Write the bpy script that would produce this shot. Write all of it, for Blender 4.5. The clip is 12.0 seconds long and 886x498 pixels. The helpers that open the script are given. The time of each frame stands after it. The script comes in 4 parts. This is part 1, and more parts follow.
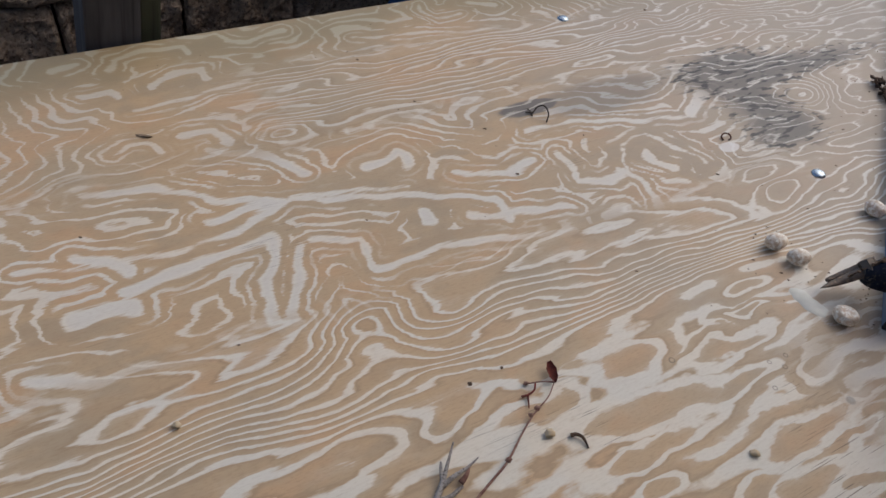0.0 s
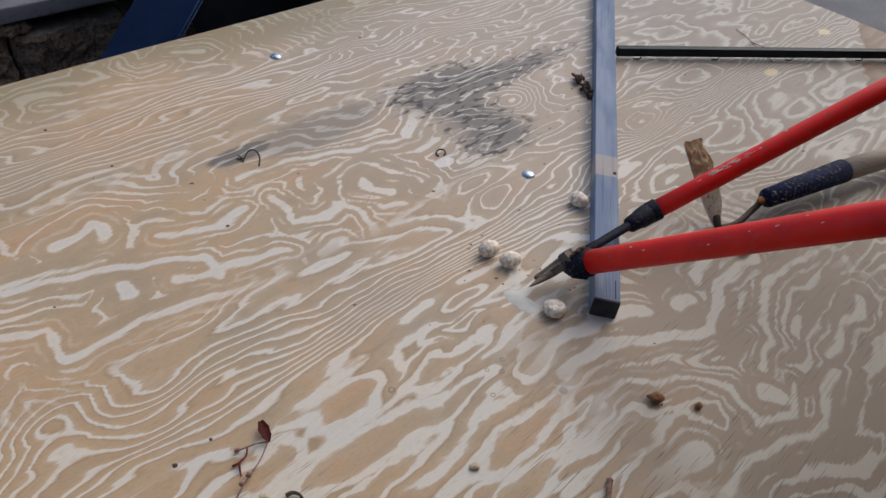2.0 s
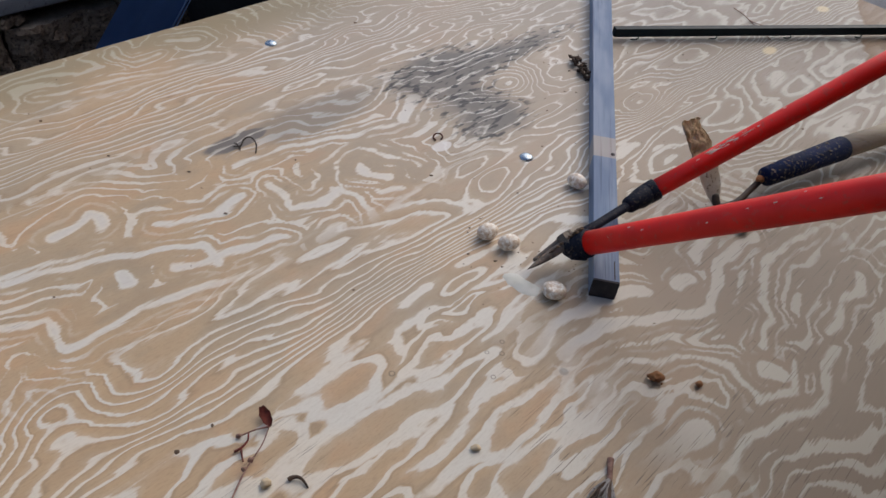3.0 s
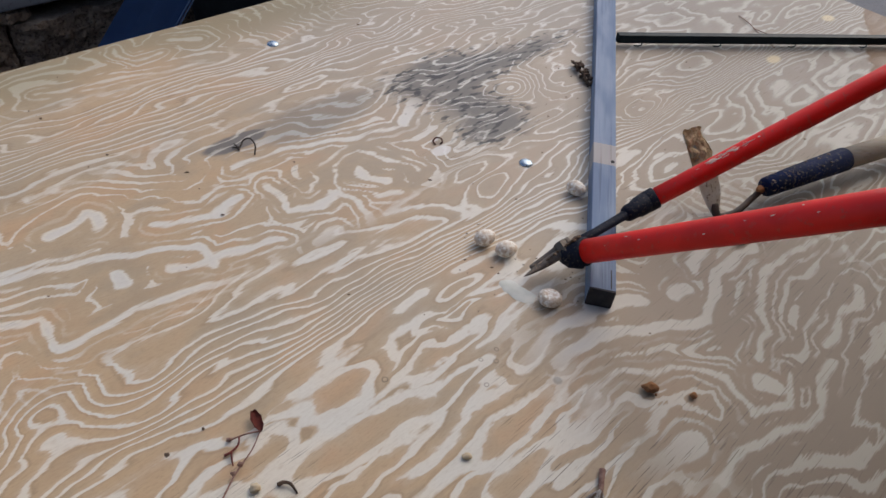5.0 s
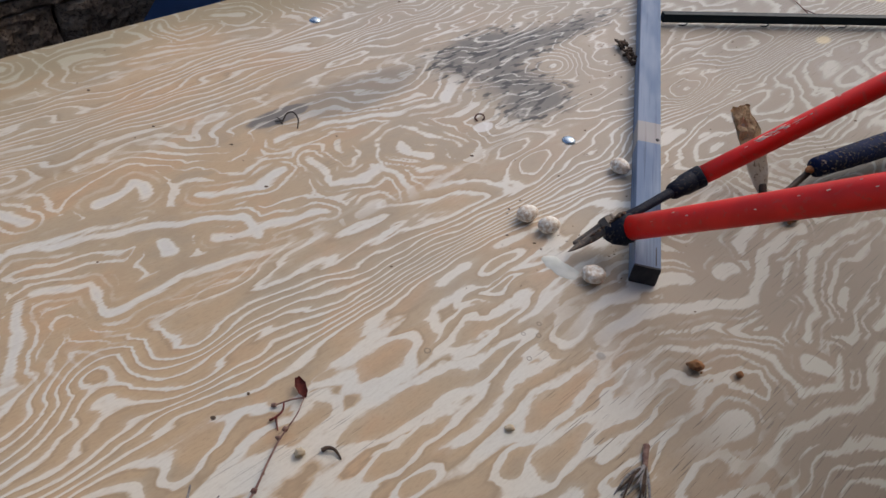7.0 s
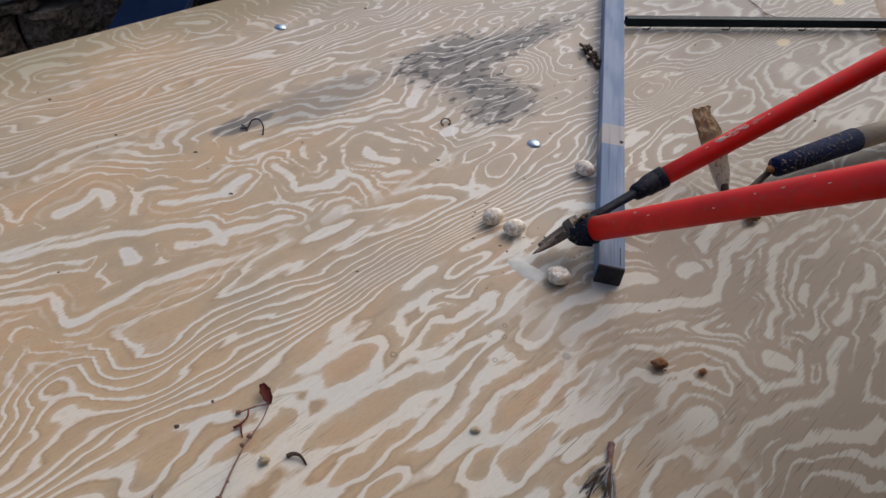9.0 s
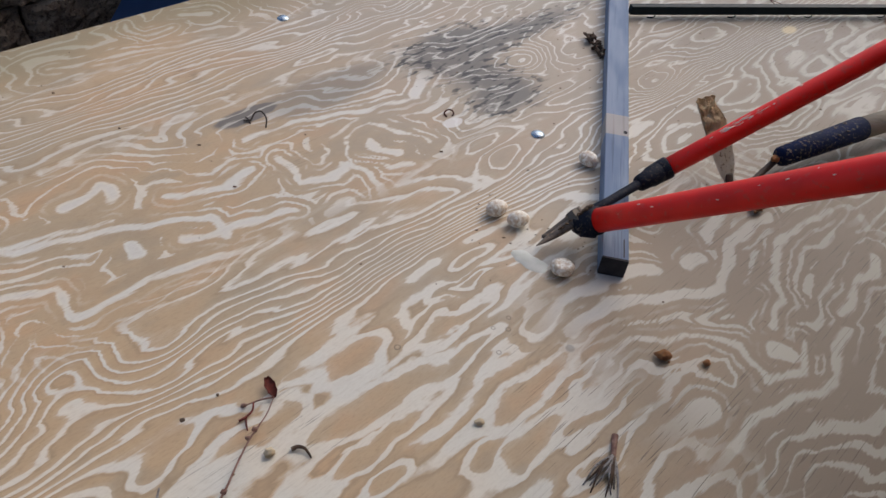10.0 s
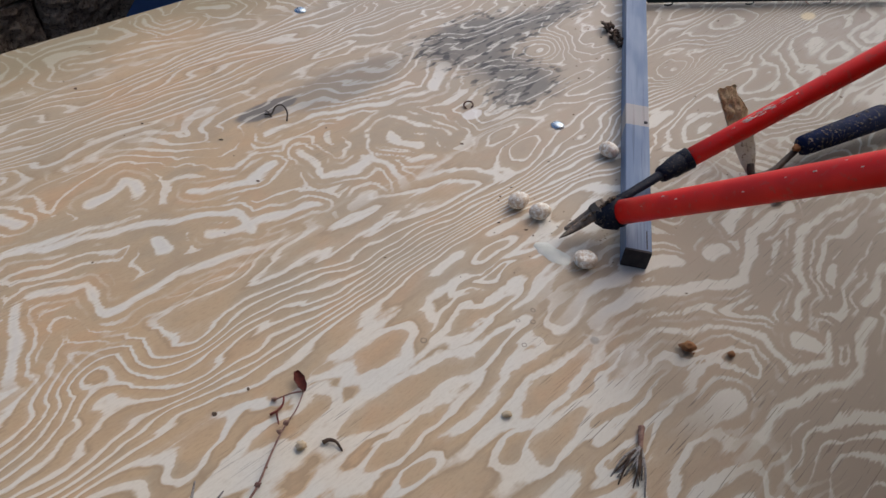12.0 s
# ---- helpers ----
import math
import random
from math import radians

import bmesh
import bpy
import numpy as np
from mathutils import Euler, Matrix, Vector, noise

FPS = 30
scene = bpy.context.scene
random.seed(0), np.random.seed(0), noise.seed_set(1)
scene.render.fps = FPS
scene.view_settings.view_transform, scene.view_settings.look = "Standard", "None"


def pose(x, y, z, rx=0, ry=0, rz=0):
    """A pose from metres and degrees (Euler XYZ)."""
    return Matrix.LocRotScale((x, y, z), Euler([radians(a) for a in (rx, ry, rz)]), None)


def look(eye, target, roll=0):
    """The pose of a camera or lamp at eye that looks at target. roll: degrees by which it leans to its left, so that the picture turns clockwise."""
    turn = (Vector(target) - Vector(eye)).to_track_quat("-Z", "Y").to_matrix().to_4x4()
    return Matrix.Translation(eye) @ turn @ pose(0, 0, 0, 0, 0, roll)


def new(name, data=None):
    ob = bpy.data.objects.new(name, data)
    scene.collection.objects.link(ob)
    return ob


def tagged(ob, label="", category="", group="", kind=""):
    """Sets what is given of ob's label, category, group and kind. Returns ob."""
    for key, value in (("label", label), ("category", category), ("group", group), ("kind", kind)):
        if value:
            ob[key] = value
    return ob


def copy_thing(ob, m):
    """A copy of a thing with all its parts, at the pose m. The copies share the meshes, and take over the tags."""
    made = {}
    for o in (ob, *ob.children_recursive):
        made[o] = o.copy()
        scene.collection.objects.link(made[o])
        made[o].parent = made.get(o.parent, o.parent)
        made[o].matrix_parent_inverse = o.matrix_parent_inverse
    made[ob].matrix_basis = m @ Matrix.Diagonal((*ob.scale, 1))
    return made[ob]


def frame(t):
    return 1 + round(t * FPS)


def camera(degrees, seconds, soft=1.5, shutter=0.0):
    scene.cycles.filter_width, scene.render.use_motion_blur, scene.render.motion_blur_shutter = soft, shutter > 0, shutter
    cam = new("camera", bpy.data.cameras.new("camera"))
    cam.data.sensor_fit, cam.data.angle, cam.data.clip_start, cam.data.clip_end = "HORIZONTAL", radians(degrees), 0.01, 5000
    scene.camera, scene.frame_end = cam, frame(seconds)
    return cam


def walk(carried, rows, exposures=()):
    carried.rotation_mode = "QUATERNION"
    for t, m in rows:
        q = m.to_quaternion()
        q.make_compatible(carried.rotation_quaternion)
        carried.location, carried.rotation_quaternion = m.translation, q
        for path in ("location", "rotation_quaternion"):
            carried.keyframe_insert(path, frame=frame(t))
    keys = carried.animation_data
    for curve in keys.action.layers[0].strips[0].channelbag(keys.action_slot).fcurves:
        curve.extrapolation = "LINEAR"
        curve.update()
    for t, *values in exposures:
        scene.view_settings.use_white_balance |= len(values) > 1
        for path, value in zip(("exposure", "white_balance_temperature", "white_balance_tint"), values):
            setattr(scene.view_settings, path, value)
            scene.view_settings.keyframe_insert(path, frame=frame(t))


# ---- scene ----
cam = camera(62.0, 12.0)
PATH = [
    (0, (0.056, 0.094, 0.604), (0.049, 1.512, -0.806), 8.4),
    (0.5, (0.072, 0.103, 0.603), (0.114, 1.513, -0.815), 9.1),
    (1, (0.105, 0.115, 0.605), (0.107, 1.518, -0.82), 4.9),
    (1.5, (0.176, 0.122, 0.607), (0.419, 1.543, -0.78), 7.6),
    (2, (0.206, 0.12, 0.623), (0.621, 1.567, -0.694), 8.9),
    (2.5, (0.208, 0.121, 0.62), (0.64, 1.555, -0.706), 8.8),
    (3, (0.21, 0.117, 0.619), (0.619, 1.542, -0.723), 7.9),
    (4.8, (0.219, 0.122, 0.624), (0.632, 1.547, -0.714), 8.5),
    (5, (0.219, 0.122, 0.623), (0.619, 1.549, -0.72), 8.7),
    (5.5, (0.221, 0.122, 0.621), (0.612, 1.552, -0.722), 8.2),
    (6, (0.22, 0.121, 0.622), (0.595, 1.543, -0.735), 8.3),
    (6.5, (0.216, 0.114, 0.612), (0.565, 1.528, -0.758), 7.6),
    (6.7, (0.206, 0.114, 0.607), (0.544, 1.533, -0.761), 7.6),
    (8.3, (0.2, 0.119, 0.604), (0.488, 1.507, -0.807), 7.8),
    (8.5, (0.21, 0.113, 0.608), (0.577, 1.542, -0.742), 8.7),
    (9, (0.217, 0.108, 0.606), (0.598, 1.531, -0.747), 8.2),
    (9.5, (0.219, 0.107, 0.608), (0.591, 1.524, -0.753), 8.1),
    (10, (0.219, 0.111, 0.61), (0.585, 1.514, -0.768), 7.7),
    (10.5, (0.218, 0.116, 0.612), (0.56, 1.523, -0.769), 6.9),
    (11, (0.227, 0.116, 0.615), (0.593, 1.532, -0.75), 7.5),
    (11.5, (0.229, 0.117, 0.619), (0.573, 1.517, -0.768), 7.2),
    (12, (0.201, 0.116, 0.617), (0.543, 1.497, -0.789), 6.8),
]
walk(cam, [(t, look(eye, target, roll)) for t, eye, target, roll in PATH],
     [(0.0, -0.17), (0.8, -0.15), (2.4, -0.02), (5.0, 0.02), (12.0, 0.0)])

# ---- world and sun: bright overcast, the clearer sky ahead on the right ----
SUN_AZIMUTH, SUN_HEIGHT = 35.0, 48.0  # degrees, from +x towards +y
world = bpy.data.worlds.new("world")
scene.world = world
world.use_nodes = True
wt = world.node_tree
sky = wt.nodes.new("ShaderNodeTexSky")
sky.sky_type = "NISHITA"
sky.sun_disc = False
sky.sun_elevation = radians(SUN_HEIGHT)
sky.sun_rotation = radians(90 - SUN_AZIMUTH)
sky.air_density, sky.dust_density, sky.ozone_density = 1.0, 4.0, 1.0
wt.links.new(sky.outputs[0], wt.nodes["Background"].inputs[0])
wt.nodes["Background"].inputs[1].default_value = 0.15
lamp = bpy.data.lights.new("sun", "SUN")
lamp.energy, lamp.angle, lamp.color = 0.7, radians(80), (1.0, 0.97, 0.93)
sun = new("sun", lamp)
ca, sa, ce, se = math.cos(radians(SUN_AZIMUTH)), math.sin(radians(SUN_AZIMUTH)), math.cos(radians(SUN_HEIGHT)), math.sin(radians(SUN_HEIGHT))
sun.matrix_world = look((4 * ca * ce, 4 * sa * ce, 4 * se), (0, 0, 0))

# ---- the sheet's own axes: u along its long edge, v across ----
TURN = radians(34.9)
CU, SU = math.cos(TURN), math.sin(TURN)
SHEET = Matrix.Rotation(TURN, 4, "Z")


def uv(u, v, z=0.0):
    return Vector((u * CU - v * SU, u * SU + v * CU, z))


# ---- node helpers ----
class Net:
    def __init__(self, name):
        self.mat = bpy.data.materials.new(name)
        self.mat.use_nodes = True
        self.t = self.mat.node_tree
        self.bsdf = self.t.nodes["Principled BSDF"]

    def link(self, value, socket):
        if isinstance(value, bpy.types.NodeSocket):
            self.t.links.new(value, socket)
        elif value is not None:
            if isinstance(value, (tuple, list)) and len(value) == 3 and len(socket.default_value) == 4:
                value = (*value, 1)
            socket.default_value = value

    def m(self, op, a, b=None, c=None, clamp=False):
        n = self.t.nodes.new("ShaderNodeMath")
        n.operation, n.use_clamp = op, clamp
        for i, x in enumerate((a, b, c)):
            self.link(x, n.inputs[i])
        return n.outputs[0]

    def add(self, a, b):
        return self.m("ADD", a, b)

    def mul(self, a, b):
        return self.m("MULTIPLY", a, b)

    def stored(self, name):
        n = self.t.nodes.new("ShaderNodeAttribute")
        n.attribute_name = name
        return n.outputs["Fac"]

    def step(self, x, lo, hi, out0=0.0, out1=1.0):
        n = self.t.nodes.new("ShaderNodeMapRange")
        n.interpolation_type = "SMOOTHSTEP"
        for i, q in enumerate((x, lo, hi, out0, out1)):
            self.link(q, n.inputs[i])
        return n.outputs[0]

    def coords(self, kind="Object"):
        return self.t.nodes.new("ShaderNodeTexCoord").outputs[kind]

    def split(self, v):
        n = self.t.nodes.new("ShaderNodeSeparateXYZ")
        self.link(v, n.inputs[0])
        return n.outputs

    def join(self, x, y, z=0.0):
        n = self.t.nodes.new("ShaderNodeCombineXYZ")
        for i, q in enumerate((x, y, z)):
            self.link(q, n.inputs[i])
        return n.outputs[0]

    def noise(self, vec, scale, detail=2.0, rough=0.5, dist=0.0):
        n = self.t.nodes.new("ShaderNodeTexNoise")
        self.link(vec, n.inputs["Vector"])
        for k, q in (("Scale", scale), ("Detail", detail), ("Roughness", rough), ("Distortion", dist)):
            self.link(q, n.inputs[k])
        return n.outputs[0]

    def mix(self, f, a, b):
        n = self.t.nodes.new("ShaderNodeMix")
        n.data_type = "RGBA"
        self.link(f, n.inputs[0])
        self.link(a, n.inputs[6])
        self.link(b, n.inputs[7])
        return n.outputs[2]

    def bump(self, h, strength=0.3, distance=0.001):
        n = self.t.nodes.new("ShaderNodeBump")
        n.inputs["Strength"].default_value = strength
        n.inputs["Distance"].default_value = distance
        self.link(h, n.inputs["Height"])
        self.t.links.new(n.outputs[0], self.bsdf.inputs["Normal"])

    def done(self, colour, rough=0.6, metal=0.0, spec=0.5):
        self.link(colour, self.bsdf.inputs["Base Color"])
        self.link(rough, self.bsdf.inputs["Roughness"])
        self.link(metal, self.bsdf.inputs["Metallic"])
        self.bsdf.inputs["Specular IOR Level"].default_value = spec
        return self.mat


def mottled(name, a, b, scale, rough=0.6, metal=0.0, fine=8.0, bump=0.3, dist=0.0008, c=None, spec=0.5):
    """Two colours mixed by coarse noise, a third in flecks by fine noise, with a relief of both."""
    n = Net(name)
    p = n.coords()
    big = n.noise(p, scale, 3.0, 0.6)
    small = n.noise(p, scale * fine, 3.0, 0.6)
    col = n.mix(n.step(big, 0.35, 0.65), a, b)
    if c:
        col = n.mix(n.step(small, 0.55, 0.68), col, c)
    n.bump(n.add(big, n.mul(small, 0.6)), bump, dist)
    return n.done(col, n.add(n.mul(small, 0.25), rough - 0.12), metal, spec)


# ---- plywood: contour bands of the peeled veneer round its knots ----
# knots and eyes of the figure: u, v, radius along, radius across, rings
KNOTS = [
    (1.155, 0.623, 0.055, 0.042, 4.6), (1.296, 0.442, 0.070, 0.038, 4.4), (0.179, 0.842, 0.060, 0.032, 3.8),
    (0.318, 0.482, 0.050, 0.055, -5.5), (0.745, 0.621, 0.075, 0.028, 2.8), (0.353, 0.823, 0.040, 0.024, 2.0),
    (0.712, 1.047, 0.060, 0.026, 2.2), (0.900, 0.020, 0.040, 0.050, -1.8), (0.941, 0.466, 0.045, 0.020, 1.7),
    (0.462, 0.591, 0.026, 0.019, 1.2), (0.483, 0.518, 0.060, 0.026, -2.2), (0.200, 0.560, 0.050, 0.035, -1.8),
    (1.043, 0.910, 0.040, 0.020, 2.0), (1.520, 0.470, 0.110, 0.055, 3.6),
]


# tan islands of the broad pale part below the tight band: u, v, half-length, half-width
ISLANDS = [
    (0.539, 0.323, 0.045, 0.030), (0.557, 0.268, 0.067, 0.021), (0.560, 0.366, 0.083, 0.017), (0.677, 0.296, 0.084, 0.015),
    (0.629, 0.254, 0.059, 0.019), (0.662, 0.184, 0.095, 0.018), (0.748, 0.235, 0.043, 0.025),
    (0.508, 0.233, 0.070, 0.013), (0.570, 0.155, 0.033, 0.009), (0.487, 0.200, 0.025, 0.011), (0.601, 0.131, 0.038, 0.018),
    (0.414, 0.316, 0.061, 0.015), (0.345, 0.353, 0.033, 0.019), (0.471, 0.352, 0.051, 0.016), (0.730, 0.318, 0.041, 0.011),
    (0.738, 0.358, 0.050, 0.025), (0.701, 0.115, 0.066, 0.011), (0.666, 0.079, 0.055, 0.010), (0.713, 0.045, 0.074, 0.013),
    (0.809, 0.137, 0.049, 0.015), (0.701, 0.159, 0.054, 0.007),
]


# pale streaks of the figure, each a half-width and the points it runs through (u, v)
NEAR_STREAKS = [
    (0.009, (0.944, 0.180), (0.974, 0.174)), (0.011, (1.080, 0.202), (1.013, 0.189)), (0.005, (0.980, 0.263), (1.097, 0.271)),
    (0.007, (0.632, 0.208), (0.684, 0.211), (0.796, 0.236), (0.828, 0.216)),
    (0.008, (0.751, 0.196), (0.807, 0.199), (0.868, 0.162), (0.953, 0.128), (1.031, 0.161), (1.109, 0.149)),
    (0.0045, (0.930, 0.051), (0.982, 0.064), (1.003, 0.094), (1.104, 0.118), (1.201, 0.094)),
    (0.011, (0.903, 0.031), (0.909, 0.018)),
    (0.0035, (0.724, 0.159), (0.793, 0.149), (0.849, 0.111), (0.877, 0.062), (0.859, 0.018), (0.899, -0.005), (0.941, 0.015)),
    (0.006, (0.616, 0.152), (0.687, 0.152), (0.747, 0.150)), (0.013, (0.653, 0.049), (0.729, 0.056), (0.785, 0.044)),
    (0.005, (0.726, 0.002), (0.814, 0.001), (0.924, -0.036), (1.011, -0.004)),
    (0.011, (0.838, 0.222), (0.900, 0.203)), (0.006, (1.032, 0.011), (1.160, 0.021)),
]
FAR_STREAKS = [
    (0.006, (0.088, 0.783), (0.165, 0.768), (0.238, 0.724), (0.303, 0.693), (0.209, 0.692)),
    (0.0035, (0.017, 0.681), (0.094, 0.665), (0.175, 0.657), (0.246, 0.666), (0.318, 0.695), (0.453, 0.663)),
    (0.007, (0.116, 0.620), (0.193, 0.636), (0.269, 0.637), (0.233, 0.560), (0.239, 0.500)),
    (0.006, (0.291, 0.608), (0.252, 0.518), (0.251, 0.479)),
    (0.005, (0.306, 0.612), (0.363, 0.597), (0.368, 0.548), (0.455, 0.548), (0.608, 0.510)),
    (0.011, (0.458, 0.605), (0.458, 0.594)), (0.005, (0.321, 0.688), (0.446, 0.648), (0.543, 0.603), (0.544, 0.558)),
    (0.012, (0.057, 0.602), (0.114, 0.596)), (0.006, (0.0, 0.545), (0.060, 0.513), (0.154, 0.501), (0.206, 0.507)),
    (0.007, (0.251, 0.815), (0.327, 0.779), (0.354, 0.735)), (0.008, (0.423, 0.717), (0.471, 0.733), (0.473, 0.703)),
    (0.008, (0.070, 0.684), (0.120, 0.649)),
]
RESIN_RINGS = [(0.712, 0.258, 0.0026), (0.699, 0.247, 0.0027), (0.668, 0.232, 0.0025), (0.59, 0.306, 0.0032), (0.688, 0.259, 0.0022)]
GREY_SPOT = (0.732, 0.186)
EDGE_STREAKS = [
    (0.008, (0.107, 1.063), (0.137, 1.07)),
    (0.005, (0.18, 1.04), (0.192, 1.069), (0.234, 1.071), (0.283, 1.068), (0.291, 1.045)),
    (0.006, (0.289, 1.093), (0.341, 1.087), (0.349, 1.062), (0.386, 1.055), (0.441, 1.069)),
    (0.006, (0.224, 0.986), (0.266, 1.004), (0.301, 1.001), (0.297, 0.973)),
    (0.005, (0.125, 0.99), (0.16, 0.986), (0.171, 0.965)),
    (0.003, (0.189, 0.933), (0.239, 0.939), (0.289, 0.943), (0.351, 0.949)),
    (0.007, (0.234, 0.863), (0.273, 0.857), (0.279, 0.83)),
    (0.003, (0.316, 0.816), (0.337, 0.836), (0.368, 0.828), (0.367, 0.804)),
    (0.003, (0.136, 0.848), (0.16, 0.862), (0.189, 0.851), (0.194, 0.833)),
    (0.003, (0.687, 1.085), (0.694, 1.031), (0.736, 1.036)),
    (0.007, (0.785, 1.064), (0.813, 1.047)),
    (0.003, (0.537, 1.011), (0.639, 1.0), (0.734, 0.975), (0.828, 0.95)),
]
MIDDLE_STREAKS = [
    (0.003, (0.773, 0.63), (0.818, 0.636), (0.864, 0.585), (0.86, 0.556)),
    (0.003, (0.766, 0.623), (0.758, 0.581), (0.787, 0.54), (0.819, 0.524)),
    (0.007, (0.801, 0.598), (0.814, 0.559)),
    (0.004, (0.674, 0.702), (0.747, 0.7), (0.807, 0.675), (0.914, 0.645)),
    (0.007, (0.684, 0.638), (0.673, 0.586), (0.708, 0.561), (0.749, 0.575)),
    (0.008, (0.66, 0.516), (0.702, 0.511)),
    (0.006, (0.509, 0.579), (0.576, 0.565), (0.621, 0.549)),
    (0.005, (0.743, 0.58), (0.758, 0.516), (0.737, 0.482), (0.664, 0.471), (0.59, 0.504)),
    (0.007, (0.666, 0.451), (0.709, 0.449)),
    (0.006, (0.901, 0.479), (0.95, 0.469), (0.967, 0.44)),
    (0.01, (0.999, 0.686), (0.926, 0.646)),
    (0.006, (0.526, 0.668), (0.597, 0.636), (0.642, 0.654)),
]


def plywood():
    n = Net("plywood")
    u, v, w = n.split(n.coords())
    p = n.join(u, v)
    # a slow warp makes every band wander
    wob = n.noise(n.join(n.mul(u, 4.0), n.mul(v, 5.0)), 1.0, 2.0, 0.5)
    v2 = n.add(v, n.mul(n.add(wob, -0.5), 0.06))
    # tight bands where the knife crossed many rings
    f = n.add(n.step(v2, 0.360, 0.475, 0.0, 10.0), n.step(v2, 0.80, 1.0, 0.0, -12.0))
    f = n.add(f, n.step(v2, -0.16, 0.03, 0.0, 8.0))
    broad = n.noise(n.join(n.mul(u, 3.4), n.mul(v, 11.0)), 1.0, 1.5, 0.45, 0.25)
    mid = n.noise(n.join(n.mul(u, 9.5), n.mul(v, 30.0)), 1.0, 2.0, 0.45, 0.5)
    lively = n.mul(n.m("MINIMUM", n.step(u, 0.7, 1.2, 10.0, 13.0), n.step(u, 1.35, 1.7, 13.0, 8.0)), n.step(v, 0.12, 0.35, 1.35, 1.0))
    f = n.add(f, n.mul(n.add(broad, -0.5), lively))
    f = n.add(f, n.mul(n.add(mid, -0.5), n.mul(n.m("MINIMUM", n.step(u, 0.8, 1.2, 2.2, 3.0), n.step(u, 1.35, 1.6, 3.0, 2.2)), n.step(v, 0.2, 0.5, 0.8, 1.0))))
    def hump(hu, hv, ru, rv, sv, su=u):
        du = n.m("DIVIDE", n.add(su, -hu), ru)
        dv = n.m("DIVIDE", n.add(sv, -hv), rv)
        return n.m("EXPONENT", n.mul(n.add(n.mul(du, du), n.mul(dv, dv)), -1.0))
    for ku, kv, ru, rv, rings in KNOTS:
        f = n.m("MULTIPLY_ADD", hump(ku, kv, ru, rv, v2), rings, f)
    # below the tight band the veneer runs nearly level with the rings: a pale ground with tan islands
    ragged = n.noise(n.join(n.mul(u, 26.0), n.mul(v, 60.0)), 1.0, 2.0, 0.5)
    sway = n.noise(n.join(n.mul(u, 11.0), n.mul(v, 20.0), 3.0), 1.0, 1.0)
    drift = n.noise(n.join(n.mul(u, 9.0), n.mul(v, 26.0), 8.0), 1.0, 1.0)
    v3 = n.add(n.add(v, n.mul(n.add(ragged, -0.5), 0.016)), n.mul(n.add(sway, -0.5), 0.050))
    u3 = n.add(u, n.mul(n.add(drift, -0.5), 0.11))
    isle = 0.0
    for ku, kv, ru, rv in ISLANDS:
        isle = n.m("MAXIMUM", hump(ku, kv, ru * 1.22, rv * 0.98, v3, u3), isle)
    level = n.add(7.60, n.add(n.mul(n.add(mid, -0.5), 1.5), n.mul(n.add(broad, -0.5), 3.5)))
    level = n.add(n.mul(level, n.m("SUBTRACT", 1.0, isle)), n.mul(isle, 8.84))
    zone = n.mul(n.mul(n.step(v2, 0.345, 0.385, 1.0, 0.0), n.step(v, 0.02, 0.07)), n.mul(n.step(u, 0.22, 0.32), n.step(u, 0.82, 0.92, 1.0, 0.0)))
    f = n.add(n.mul(f, n.m("SUBTRACT", 1.0, zone)), n.mul(level, zone))
    fibre = n.noise(n.join(n.mul(u, 24.0), n.mul(v, 420.0)), 1.0, 3.0, 0.65)
    wobble = n.noise(p, 70.0, 2.0, 0.5)
    f = n.add(f, n.add(n.mul(n.add(fibre, -0.5), n.step(zone, 0.0, 1.0, 0.34, 0.14)), n.mul(n.add(wobble, -0.5), 0.17)))
    band = n.m("FRACT", f)
    # pale bands are thin in the upper half, broad below the tight band
    wide = n.add(n.m("SUBTRACT", n.step(v2, 0.30, 0.50, 0.46, 0.34), n.step(u, 0.85, 1.0, 0.0, 0.08)), n.mul(n.add(n.noise(p, 6.0, 2.0), -0.5), 0.62))
    wide = n.add(wide, n.step(u, 1.3, 1.6, 0.0, 0.16))
    rise = n.step(band, 0.0, 0.12)
    halo = n.mul(rise, n.step(band, n.add(wide, -0.22), n.add(wide, 0.26), 1.0, 0.0))
    crisp = n.mul(n.step(v2, 0.32, 0.50, 0.84, 0.66), n.step(u, 1.15, 1.5, 1.0, 0.6))
    core = n.mul(rise, n.step(band, n.mul(wide, crisp), n.mul(wide, 1.08), 1.0, 0.0))
    pale = n.m("MAXIMUM", n.mul(halo, 0.26), n.mul(core, n.step(u, 1.1, 1.6, 1.0, 0.92)))
    warm = n.noise(n.join(n.mul(u, 8.0), n.mul(v, 14.0), 2.0), 1.0, 3.0, 0.6)
    # bold streaks with a thin line running beside each of them
    swell = n.mul(n.add(n.noise(p, 17.0, 2.0), -0.5), 0.010)
    near = n.mul(n.step(v, 0.24, 0.31, 1.0, 0.0), n.mul(n.step(u, 0.68, 0.80), n.step(u, 1.16, 1.28, 1.0, 0.0)))
    far = n.mul(n.mul(n.step(v2, 0.49, 0.54), n.step(v2, 0.76, 0.82, 1.0, 0.0)), n.step(u, 0.94, 1.06, 1.0, 0.0))
    dist = n.add(n.add(n.stored("streak"), swell), n.add(n.mul(n.add(fibre, -0.5), 0.010), n.mul(n.add(ragged, -0.5), 0.008)))
    body = n.step(dist, -0.0020, 0.0024, 1.0, 0.0)
    second = n.mul(n.step(dist, 0.0085, 0.0100), n.step(dist, 0.0125, 0.0145, 1.0, 0.0))
    loose = n.add(dist, n.add(n.mul(n.add(broad, -0.5), 0.10), n.mul(n.add(mid, -0.5), 0.03)))
